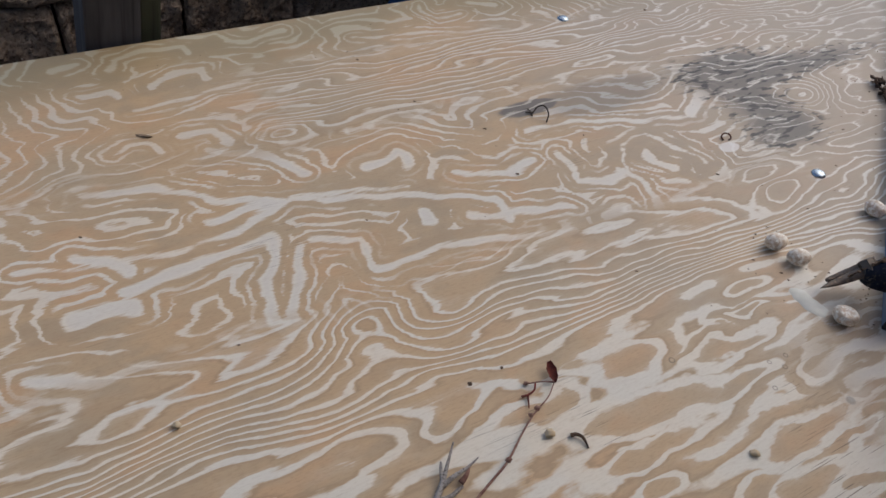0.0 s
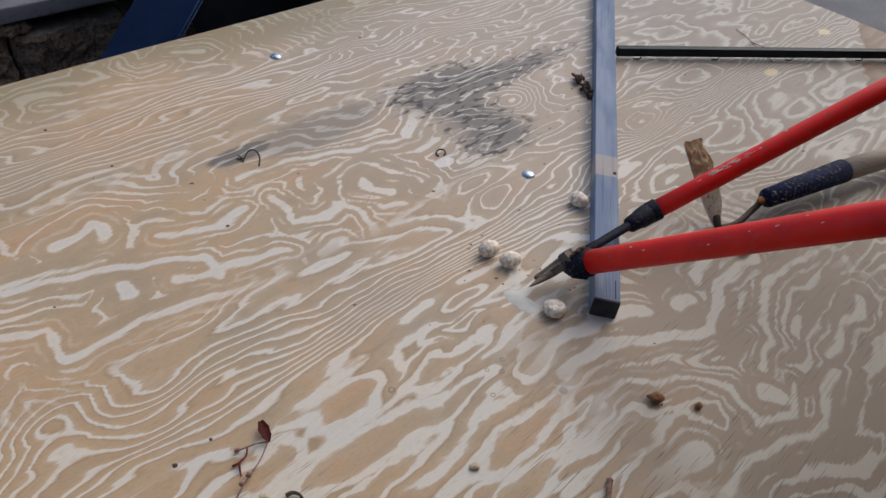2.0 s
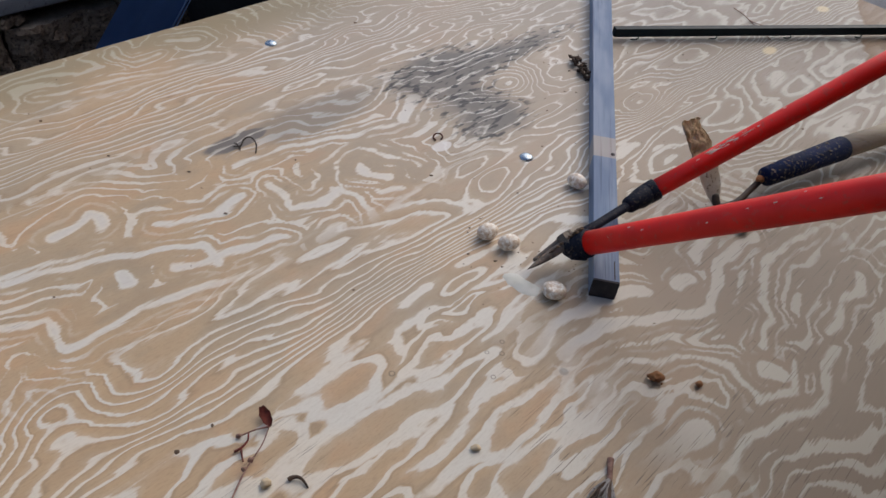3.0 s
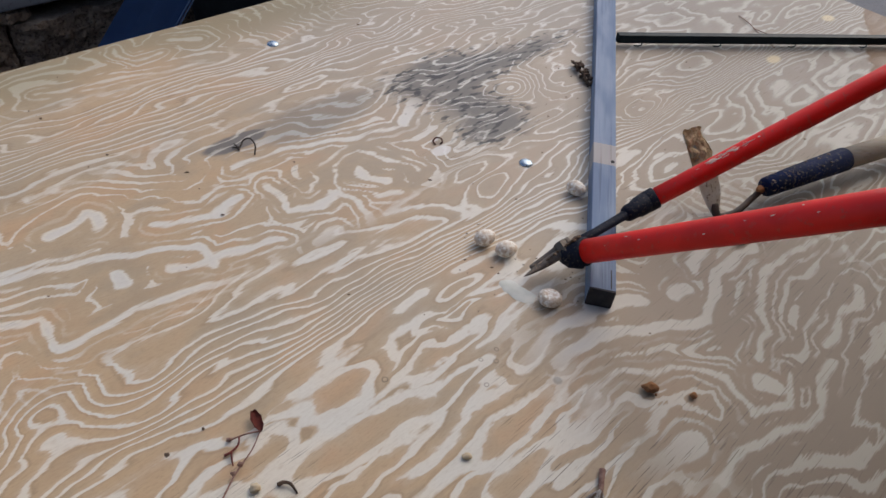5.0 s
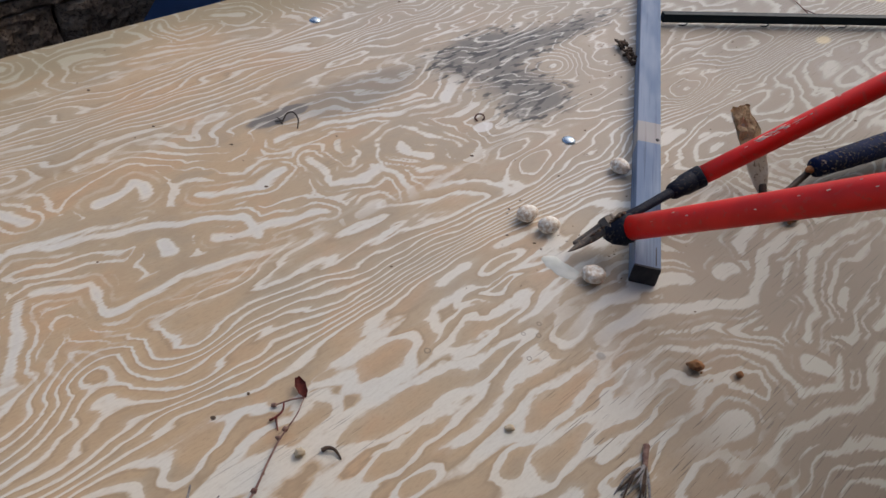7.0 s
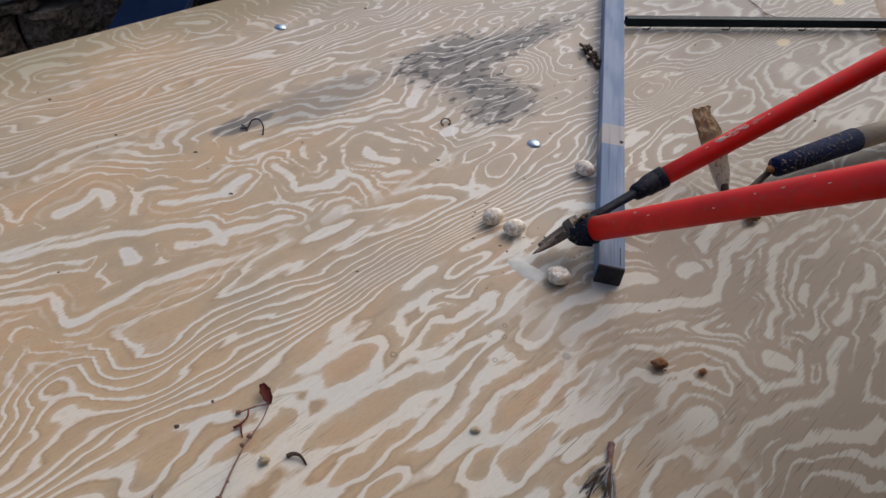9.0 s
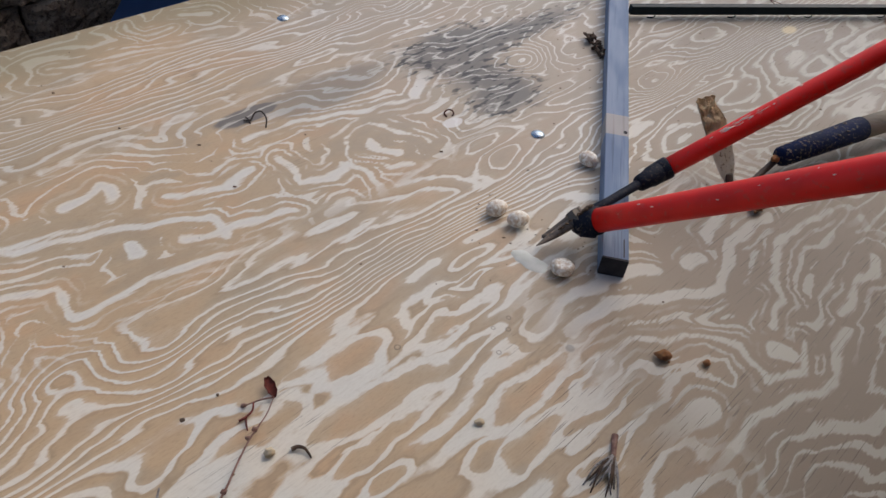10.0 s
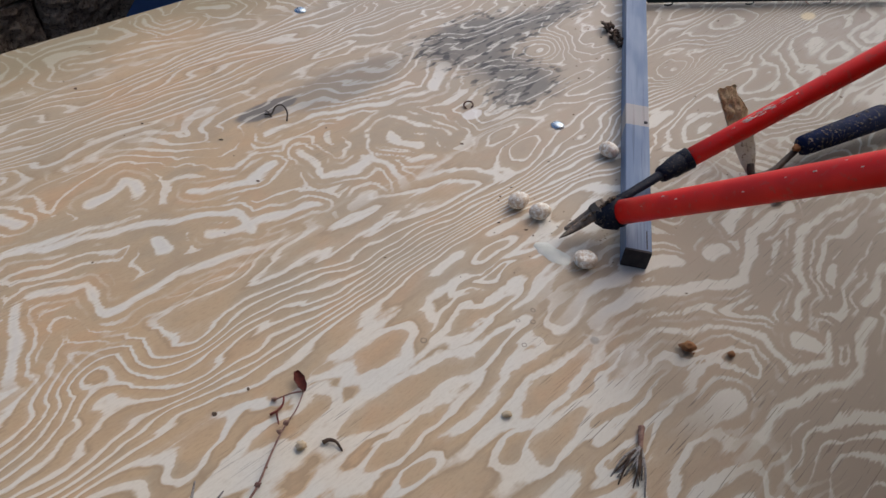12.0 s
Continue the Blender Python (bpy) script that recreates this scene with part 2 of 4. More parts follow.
    ring = n.m("FRACT", n.m("DIVIDE", loose, 0.021))
    wane = n.add(n.mul(near, 0.12), n.add(0.20, n.mul(n.add(n.noise(p, 12.0, 2.0), -0.5), 1.7)))
    third = n.mul(n.mul(n.step(ring, 0.0, 0.10), n.step(ring, wane, n.add(wane, 0.14), 1.0, 0.0)), n.step(dist, 0.018, 0.020))
    figure = n.m("MAXIMUM", body, n.m("MAXIMUM", n.mul(second, n.mul(n.mul(n.step(broad, 0.40, 0.50, 0.3, 0.9), n.step(warm, 0.44, 0.54)), n.m("MULTIPLY_ADD", near, -0.15, 1.0))), n.mul(third, 0.9)))
    rear = n.m("MAXIMUM", n.step(v2, 0.95, 1.00), n.mul(n.step(u, 0.42, 0.28), n.step(v2, 0.79, 0.84)))
    bold = n.m("MAXIMUM", n.m("MAXIMUM", near, far), n.mul(rear, n.step(u, 1.0, 1.15, 1.0, 0.0)))
    pale = n.add(n.mul(pale, n.m("SUBTRACT", 1.0, bold)), n.mul(figure, bold))
    late = n.mul(n.step(band, 0.84, 1.0), n.m("SUBTRACT", 1.0, bold))
    # colours: tan early wood, silvery pale bands, greyer and cooler towards the far end
    cloud = n.noise(p, 3.5, 3.0, 0.55)
    tan = n.mix(n.step(cloud, 0.3, 0.7), TAN_A, TAN_B)
    tan = n.mix(n.step(warm, 0.50, 0.66, 0.0, 0.55), tan, (0.54, 0.340, 0.190))
    tan = n.mix(n.step(warm, 0.46, 0.34, 0.0, 0.50), tan, (0.355, 0.290, 0.205))
    tan = n.mix(n.mul(late, 0.6), tan, TAN_LATE)
    pal = n.mix(n.step(n.noise(p, 9.0, 2.0), 0.35, 0.65), PALE_A, PALE_B)
    heart = n.mul(n.mul(n.step(dist, -0.001, -0.006), bold), n.step(cloud, 0.35, 0.6, 0.3, 0.75))
    pal = n.mix(heart, pal, (0.60, 0.585, 0.55))
    col = n.mix(n.mul(pale, n.step(v, 0.72, 0.86, 0.92, 0.70)), tan, pal)
    pore = n.noise(n.join(n.mul(u, 150.0), n.mul(v, 520.0)), 1.0, 3.0, 0.7)
    blush = n.noise(n.join(n.mul(u, 14.0), n.mul(v, 40.0), 5.0), 1.0, 3.0, 0.6)
    col = n.mix(n.mul(n.step(pore, 0.46, 0.72, 0.0, 0.28), n.m("MULTIPLY_ADD", pale, -0.45, 1.0)), col, (0.25, 0.165, 0.10))
    col = n.mix(n.mul(n.step(blush, 0.45, 0.75, 0.0, 0.30), n.m("MULTIPLY_ADD", pale, -0.75, 1.0)), col, (0.36, 0.245, 0.15))
    col = n.mix(n.mul(n.step(fibre, 0.45, 0.8), 0.12), col, (0.20, 0.13, 0.08))
    silver = n.mul(n.step(n.add(u, n.mul(n.add(cloud, -0.5), 0.5)), 0.42, 1.22), 0.75)
    col = n.mix(silver, col, n.mix(pale, SILVER_TAN, SILVER_PALE))
    col = n.mix(n.step(n.add(u, n.mul(n.add(cloud, -0.5), 0.3)), 1.25, 1.8, 0.0, 0.75), col, n.mix(pale, (0.265, 0.245, 0.228), (0.45, 0.44, 0.43)))
    # shade over the near right part, put into the colour
    near_shade = n.add(n.add(n.mul(n.add(u, -0.45), 0.8), n.mul(v, -1.3)), n.mul(n.add(cloud, -0.5), 0.35))
    grey = n.mul(n.step(near_shade, -0.13, 0.44), n.step(u, 1.2, 1.7, 0.92, 0.4))
    col = n.mix(grey, col, n.mix(pale, SHADED_TAN, SHADED_PALE))
    edge = n.step(n.add(v, n.mul(n.add(cloud, -0.5), 0.16)), 0.94, 1.07)
    col = n.mix(n.mul(edge, 0.72), col, n.mix(pale, (0.250, 0.205, 0.115), (0.34, 0.30, 0.19)))
    # mildew round the far bolt, and the smear by the bent wire
    def blot(bu, bv, ru, rv):
        a = n.m("DIVIDE", n.add(u, -bu), ru)
        b = n.m("DIVIDE", n.add(v, -bv), rv)
        return n.m("EXPONENT", n.mul(n.add(n.mul(a, a), n.mul(b, b)), -1.0))
    patch = n.noise(n.join(n.mul(u, 16.0), n.mul(v, 30.0)), 1.0, 3.0, 0.6)
    fleck = n.noise(n.join(n.mul(u, 34.0), n.mul(v, 95.0)), 1.0, 2.0, 0.5)
    mould = n.add(n.add(blot(1.09, 0.735, 0.12, 0.050), blot(1.06, 0.63, 0.07, 0.085)), n.add(n.mul(blot(1.25, 0.70, 0.17, 0.034), 0.95), n.mul(blot(1.04, 0.56, 0.08, 0.03), 0.7)))
    mould = n.m("MINIMUM", mould, 1.0)
    soft = n.mul(n.step(n.mul(mould, n.add(patch, 0.35)), 0.20, 0.78), n.m("MULTIPLY_ADD", pale, -0.80, 1.0))
    spots = n.mul(n.step(mould, 0.15, 0.5), n.step(fleck, 0.53, 0.63))
    smear = n.step(n.mul(blot(0.70, 0.752, 0.065, 0.020), n.add(patch, 0.4)), 0.34, 0.55)
    wash = n.mul(n.step(n.mul(blot(0.83, 0.742, 0.13, 0.046), n.add(patch, 0.4)), 0.20, 0.62), 0.40)
    col = n.mix(n.m("MAXIMUM", n.mul(soft, 0.76), n.m("MAXIMUM", n.mul(smear, n.m("MULTIPLY_ADD", pale, -0.5, 0.82)), wash)), col, (0.095, 0.098, 0.105))
    col = n.mix(n.mul(spots, 0.9), col, (0.030, 0.030, 0.034))
    # rust-brown soak at the far end, with an uneven rim, and two resin spots
    rim = n.add(n.add(n.mul(n.add(u, -1.955), 0.42), n.mul(n.add(v, -0.322), -1.0)), n.mul(n.add(n.noise(p, 16.0, 2.0), -0.5), 0.05))
    soak = n.mul(n.step(rim, 0.0, 0.010), n.step(u, 1.77, 1.81))
    col = n.mix(n.mul(soak, n.step(rim, 0.0, 0.05, 0.92, 0.72)), col, (0.15, 0.07, 0.022))
    resin = n.m("MAXIMUM", blot(1.684, 0.401, 0.024, 0.013), blot(1.99, 0.42, 0.022, 0.014))
    col = n.mix(n.step(resin, 0.25, 0.7, 0.0, 0.75), col, (0.66, 0.56, 0.36))
    # a torn pale patch beside the staple
    torn = n.mul(blot(0.929, 0.565, 0.020, 0.012), n.add(fleck, 0.5))
    col = n.mix(n.step(torn, 0.40, 0.55, 0.0, 0.75), col, (0.74, 0.73, 0.72))
    # small dark rims of resin, and a grey spot
    marks = 0.0
    for bu, bv, r in RESIN_RINGS:
        a, b = n.add(u, n.add(-bu, n.mul(n.add(wobble, -0.5), 0.004))), n.add(v, -bv)
        away = n.m("SQRT", n.add(n.mul(a, a), n.mul(b, b)))
        marks = n.m("MAXIMUM", n.mul(n.step(away, r * 0.55, r * 0.9), n.step(away, r * 1.0, r * 1.35, 1.0, 0.0)), marks)
    col = n.mix(n.mul(marks, 0.6), col, (0.12, 0.09, 0.065))
    col = n.mix(n.step(blot(GREY_SPOT[0], GREY_SPOT[1], 0.006, 0.006), 0.3, 0.7, 0.0, 0.55), col, (0.22, 0.20, 0.19))
    # short checks that follow the fibre
    crack = n.noise(n.join(n.mul(u, 18.0), n.mul(v, 620.0)), 1.0, 1.0, 0.5)
    where = n.step(n.add(n.noise(p, 5.0, 2.0), n.step(n.add(v, n.mul(u, -0.35)), -0.3, 0.1, 0.20, -0.03)), 0.54, 0.66)
    split = n.mul(n.step(crack, 0.64, 0.69), where)
    col = n.mix(n.mul(split, 0.65), col, (0.085, 0.055, 0.038))
    relief = n.add(n.add(n.mul(pale, 0.25), n.mul(fibre, 0.5)), n.mul(split, -2.0))
    n.bump(relief, 0.35, 0.0006)
    return n.done(col, n.add(n.mul(fibre, 0.2), 0.42), 0.0, 0.45)


TAN_A, TAN_B, TAN_LATE = (0.490, 0.350, 0.208), (0.415, 0.328, 0.220), (0.33, 0.235, 0.145)
PALE_A, PALE_B = (0.69, 0.648, 0.56), (0.65, 0.643, 0.59)
# the same two bands darkened by the shade near right
SHADED_TAN, SHADED_PALE = (0.192, 0.146, 0.105), (0.368, 0.338, 0.276)
SILVER_TAN, SILVER_PALE = (0.385, 0.335, 0.282), (0.69, 0.675, 0.64)
PLY = plywood()


def lumber(name, a, b, dark, upright=False):
    n = Net(name)
    x, y, z = n.split(n.coords())
    if upright:
        x, z = z, x
    g = n.noise(n.join(n.mul(x, 3.0), n.mul(y, 130.0), n.mul(z, 130.0)), 1.0, 4.0, 0.65)
    c = n.noise(n.join(n.mul(x, 6.0), n.mul(y, 30.0), n.mul(z, 30.0)), 1.0, 3.0)
    scratch = n.noise(n.join(n.mul(x, 9.0), n.mul(y, 420.0), n.mul(z, 420.0)), 1.0, 2.0, 0.6)
    col = n.mix(n.step(c, 0.38, 0.64), a, b)
    col = n.mix(n.step(g, 0.52, 0.72, 0.0, 0.75), col, dark)
    col = n.mix(n.step(scratch, 0.58, 0.72, 0.0, 0.35), col, (0.5, 0.5, 0.52) if a[0] > 0.15 else a)
    n.bump(g, 0.4, 0.001)
    return n.done(col, n.add(n.mul(g, 0.3), 0.5), 0.0, 0.4)


STAKE = lumber("weathered_stake", (0.135, 0.195, 0.315), (0.225, 0.285, 0.40), (0.065, 0.088, 0.145))
# near black: shade on the sawn end; also the knot and the split
STAKE_END = mottled("sawn_end", (0.018, 0.018, 0.024), (0.042, 0.038, 0.042), 60, 0.8)
STAKE_BAND = lumber("bare_band", (0.33, 0.32, 0.32), (0.37, 0.35, 0.35), (0.22, 0.19, 0.18))
POST = lumber("dark_post", (0.030, 0.029, 0.034), (0.055, 0.053, 0.060), (0.010, 0.010, 0.012), True)
POST_GREEN = lumber("mossy_post", (0.022, 0.026, 0.016), (0.034, 0.038, 0.022), (0.010, 0.011, 0.008), True)
RED = mottled("red_paint", (0.88, 0.013, 0.008), (0.76, 0.012, 0.008), 18, 0.44, 0.0, 6.0, 0.12, 0.0005, (0.70, 0.04, 0.03), 0.42)
SCUFF = mottled("scuffed_paint", (0.72, 0.55, 0.46), (0.78, 0.64, 0.55), 90, 0.7)
RUBBER = mottled("black_collar", (0.008, 0.011, 0.024), (0.014, 0.017, 0.030), 40, 0.55, 0.0, 8.0, 0.4, 0.0008, (0.06, 0.053, 0.047), 0.10)
STEEL = mottled("worn_steel", (0.075, 0.058, 0.048), (0.17, 0.135, 0.11), 45, 0.55, 0.3, 6.0, 0.6, 0.0008, (0.30, 0.21, 0.14))
BRIGHT = mottled("bare_steel", (0.13, 0.11, 0.10), (0.08, 0.07, 0.062), 60, 0.42, 0.6, 6.0, 0.4, 0.0005)
ZINC = mottled("zinc", (0.46, 0.53, 0.60), (0.36, 0.43, 0.50), 80, 0.26, 1.0, 4.0, 0.1, 0.0003)
IRON = mottled("black_iron", (0.03, 0.022, 0.018), (0.06, 0.04, 0.03), 120, 0.65, 0.2)
RUST = mottled("rusty_iron", (0.10, 0.035, 0.02), (0.06, 0.025, 0.018), 150, 0.8)
NAVY = mottled("navy_paint", (0.005, 0.014, 0.06), (0.014, 0.020, 0.046), 45, 0.7, 0.0, 5.0, 0.8, 0.0015, (0.13, 0.115, 0.095), 0.08)
HANDLE = lumber("ash_handle", (0.50, 0.42, 0.30), (0.44, 0.37, 0.27), (0.33, 0.26, 0.18))
SOILED = mottled("soil_caked_blade", (0.78, 0.64, 0.43), (0.66, 0.51, 0.32), 60, 0.95, 0.0, 5.0, 1.0, 0.003, (0.42, 0.28, 0.15))
MUD = mottled("grey_mud", (0.24, 0.20, 0.165), (0.13, 0.105, 0.088), 120, 0.95, 0.0, 5.0, 0.8, 0.001)
BLADE = mottled("grey_blade", (0.60, 0.57, 0.53), (0.50, 0.44, 0.36), 45, 0.75, 0.0, 5.0, 0.6, 0.0015, (0.17, 0.12, 0.08))
POLE = mottled("dark_green_coating", (0.002, 0.010, 0.016), (0.004, 0.015, 0.021), 14, 0.42, 0.0, 6.0, 0.05, 0.0003, None, 0.16)
SHELL = mottled("soiled_shell", (0.94, 0.91, 0.85), (0.64, 0.50, 0.36), 170, 0.62, 0.0, 3.5, 0.7, 0.0008, (0.46, 0.31, 0.19))
CLAY = mottled("brown_clay", (0.36, 0.165, 0.065), (0.24, 0.105, 0.045), 80, 0.95, 0.0, 5.0, 1.0, 0.002)
PALE_CLAY = mottled("pale_chip", (0.56, 0.46, 0.32), (0.44, 0.35, 0.23), 90, 0.9, 0.0, 5.0, 0.8, 0.001)
BARK = mottled("dark_bark", (0.12, 0.075, 0.05), (0.05, 0.034, 0.025), 90, 0.95, 0.0, 5.0, 1.0, 0.002)
CRUMB = mottled("soil_crumbs", (0.20, 0.135, 0.09), (0.095, 0.065, 0.046), 200, 0.95)
TWIG = mottled("red_brown_twig", (0.30, 0.18, 0.14), (0.16, 0.075, 0.058), 120, 0.8, 0.0, 4.0, 0.6, 0.001)
LEAF = mottled("dry_red_leaf", (0.21, 0.034, 0.022), (0.11, 0.022, 0.015), 160, 0.7, 0.0, 4.0, 0.6, 0.001)
SPLINTER = mottled("grey_brown_splinter", (0.30, 0.23, 0.16), (0.13, 0.09, 0.06), 160, 0.9, 0.0, 4.0, 0.8, 0.001)
DRY = mottled("grey_dry_stalk", (0.34, 0.32, 0.31), (0.20, 0.18, 0.17), 140, 0.9, 0.0, 4.0, 0.8, 0.001, (0.07, 0.05, 0.045))
CONCRETE = mottled("grey_paving", (0.125, 0.13, 0.15), (0.16, 0.165, 0.185), 3.0, 0.85, 0.0, 30.0, 0.5, 0.004, (0.10, 0.10, 0.11))
LEDGE = mottled("pale_ledge", (0.20, 0.165, 0.135), (0.28, 0.235, 0.195), 25, 0.9, 0.0, 8.0, 0.6, 0.004, (0.12, 0.10, 0.085))
CANVAS = mottled("blue_canvas", (0.026, 0.075, 0.20), (0.032, 0.086, 0.225), 9, 0.8, 0.0, 60.0, 0.4, 0.001)
SEAM = mottled("pale_stitching", (0.06, 0.12, 0.25), (0.09, 0.15, 0.28), 200, 0.8)
BLACK = mottled("black_plastic", (0.004, 0.004, 0.005), (0.006, 0.006, 0.007), 8, 0.7, 0.0, 8.0, 0.3, 0.0008, None, 0.12)


def stone():
    n = Net("split_block")
    p = n.coords()
    tint = n.t.nodes.new("ShaderNodeObjectInfo").outputs["Random"]
    big = n.noise(p, 16.0, 5.0, 0.7)
    grit = n.noise(p, 95.0, 4.0, 0.75)
    speck = n.noise(p, 75.0, 2.0, 0.6)
    col = n.mix(n.step(big, 0.38, 0.64), (0.115, 0.078, 0.055), (0.285, 0.212, 0.155))
    col = n.mix(n.mul(tint, 0.45), col, (0.23, 0.18, 0.145))
    col = n.mix(n.step(grit, 0.50, 0.36, 0.0, 0.8), col, (0.04, 0.028, 0.022))
    col = n.mix(n.step(grit, 0.60, 0.72, 0.0, 0.55), col, (0.36, 0.30, 0.24))
    col = n.mix(n.step(speck, 0.74, 0.78, 0.0, 0.9), col, (0.55, 0.52, 0.47))
    n.bump(n.add(big, n.mul(grit, 0.7)), 1.0, 0.014)
    return n.done(col, 0.95, 0.0, 0.1)


def goo():
    n = Net("egg_fluid")
    p = n.coords()
    n.bsdf.inputs["Transmission Weight"].default_value = 0.3
    n.bsdf.inputs["IOR"].default_value = 1.34
    n.bump(n.noise(p, 90.0, 2.0), 0.15, 0.001)
    return n.done(n.mix(n.step(n.noise(p, 50.0, 2.0), 0.35, 0.65), (0.84, 0.85, 0.80), (0.74, 0.76, 0.70)), 0.22)


STONE, GOO = stone(), goo()


# ---- mesh helpers ----
def mesh_of(bm, material, smooth=True):
    me = bpy.data.meshes.new("mesh")
    bmesh.ops.recalc_face_normals(bm, faces=bm.faces)
    bm.to_mesh(me)
    bm.free()
    for f in me.polygons:
        f.use_smooth = smooth
    me.materials.append(material)
    return me


def part(name, bm, material, parent=None, label="", smooth=True):
    ob = new(name, mesh_of(bm, material, smooth))
    if parent:
        ob.parent = parent
    if label:
        ob["label"] = label
    return ob


def empty(name, at=(0, 0, 0), turn=0.0):
    ob = new(name)
    ob.matrix_world = Matrix.Translation(at) @ Matrix.Rotation(turn, 4, "Z")
    ob.empty_display_size = 0.02
    return ob


def box(bm, lo, hi, bevel=0.0, segs=2):
    lo, hi = Vector(lo), Vector(hi)
    r = bmesh.ops.create_cube(bm, size=1.0)
    bmesh.ops.scale(bm, vec=hi - lo, verts=r["verts"])
    bmesh.ops.translate(bm, vec=(lo + hi) / 2, verts=r["verts"])
    if bevel:
        edges = {e for v in r["verts"] for e in v.link_edges}
        bmesh.ops.bevel(bm, geom=list(edges), offset=bevel, segments=segs, affect="EDGES", profile=0.7)
    return bm


def tube(bm, pts, radii, sides=14, flat=1.0, caps=True):
    """A swept tube through pts with a radius at each; flat squeezes it across."""
    pts = [Vector(p) for p in pts]
    if isinstance(radii, (int, float)):
        radii = [radii] * len(pts)
    rings, ref = [], None
    for i, p in enumerate(pts):
        d = (pts[min(i + 1, len(pts) - 1)] - pts[max(i - 1, 0)]).normalized()
        if ref is None:
            ref = d.orthogonal().normalized() if abs(d.z) > 0.9 else d.cross(Vector((0, 0, 1))).normalized()
        ref = (ref - d * ref.dot(d)).normalized()
        up = d.cross(ref)
        rings.append([bm.verts.new(p + radii[i] * (ref * math.cos(a) + up * flat * math.sin(a)))
                      for a in (2 * math.pi * k / sides for k in range(sides))])
    for r0, r1 in zip(rings, rings[1:]):
        for k in range(sides):
            bm.faces.new((r0[k], r0[(k + 1) % sides], r1[(k + 1) % sides], r1[k]))
    if caps:
        bm.faces.new(rings[0][::-1])
        bm.faces.new(rings[-1])
    return bm


def smooth_line(pts, n=8):
    """Catmull-Rom through the points."""
    pts = [Vector(p) for p in pts]
    q = [pts[0] * 2 - pts[1]] + pts + [pts[-1] * 2 - pts[-2]]
    out = []
    for a, b, c, d in zip(q, q[1:], q[2:], q[3:]):
        for k in range(n):
            t = k / n
            out.append(0.5 * (2 * b + (c - a) * t + (2 * a - 5 * b + 4 * c - d) * t * t + (3 * b - 3 * c + d - a) * t ** 3))
    return out + [pts[-1]]


def plate(bm, outline, thick, m=None):
    """A flat outline (x, y) given thickness in z, with its rim bevelled."""
    top = [bm.verts.new((x, y, thick / 2)) for x, y in outline]
    bot = [bm.verts.new((x, y, -thick / 2)) for x, y in outline]
    bm.faces.new(top)
    bm.faces.new(bot[::-1])
    k = len(top)
    for i in range(k):
        bm.faces.new((top[i], bot[i], bot[(i + 1) % k], top[(i + 1) % k]))
    if m is not None:
        bmesh.ops.transform(bm, matrix=m, verts=top + bot)
    return bm


def lump(bm, size, rough=0.3, sub=2, seed=0, at=(0, 0, 0)):
    """An uneven clod."""
    r = bmesh.ops.create_icosphere(bm, subdivisions=sub, radius=1.0)
    for v in r["verts"]:
        k = 1 + rough * (noise.noise(v.co * 1.6 + Vector((seed * 7.3, 0, 0))) + 0.5 * noise.noise(v.co * 4 + Vector((0, seed * 3.1, 0))))
        v.co = Vector((v.co.x * size[0], v.co.y * size[1], v.co.z * size[2])) * k + Vector(at)
    return bm


def settle(ob, z=0.0):
    """Rest a thing on the sheet."""
    low = min((ob.matrix_world @ v.co).z for v in ob.data.vertices)
    ob.location.z += z - low
    return ob


# ---- ground, terrace, wall ----
GROUND = -0.75
bm = bmesh.new()
bmesh.ops.create_grid(bm, x_segments=8, y_segments=8, size=400.0)
ground = part("ground", bm, CONCRETE)
ground.location.z = GROUND
tagged(ground, "grey weathered paving round the raised sheet", "ground", kind="structure")
bm = bmesh.new()
box(bm, (-6.0, 2.30, GROUND), (8.0, 9.0, -0.38), 0.004)
box(bm, (-6.0, 2.065, -0.370), (8.0, 9.0, -0.325), 0.006)
terrace = part("terrace", bm, CONCRETE)
terrace.matrix_world = SHEET
tagged(terrace, "flat grey paved terrace behind the block wall", "terrace", kind="structure")


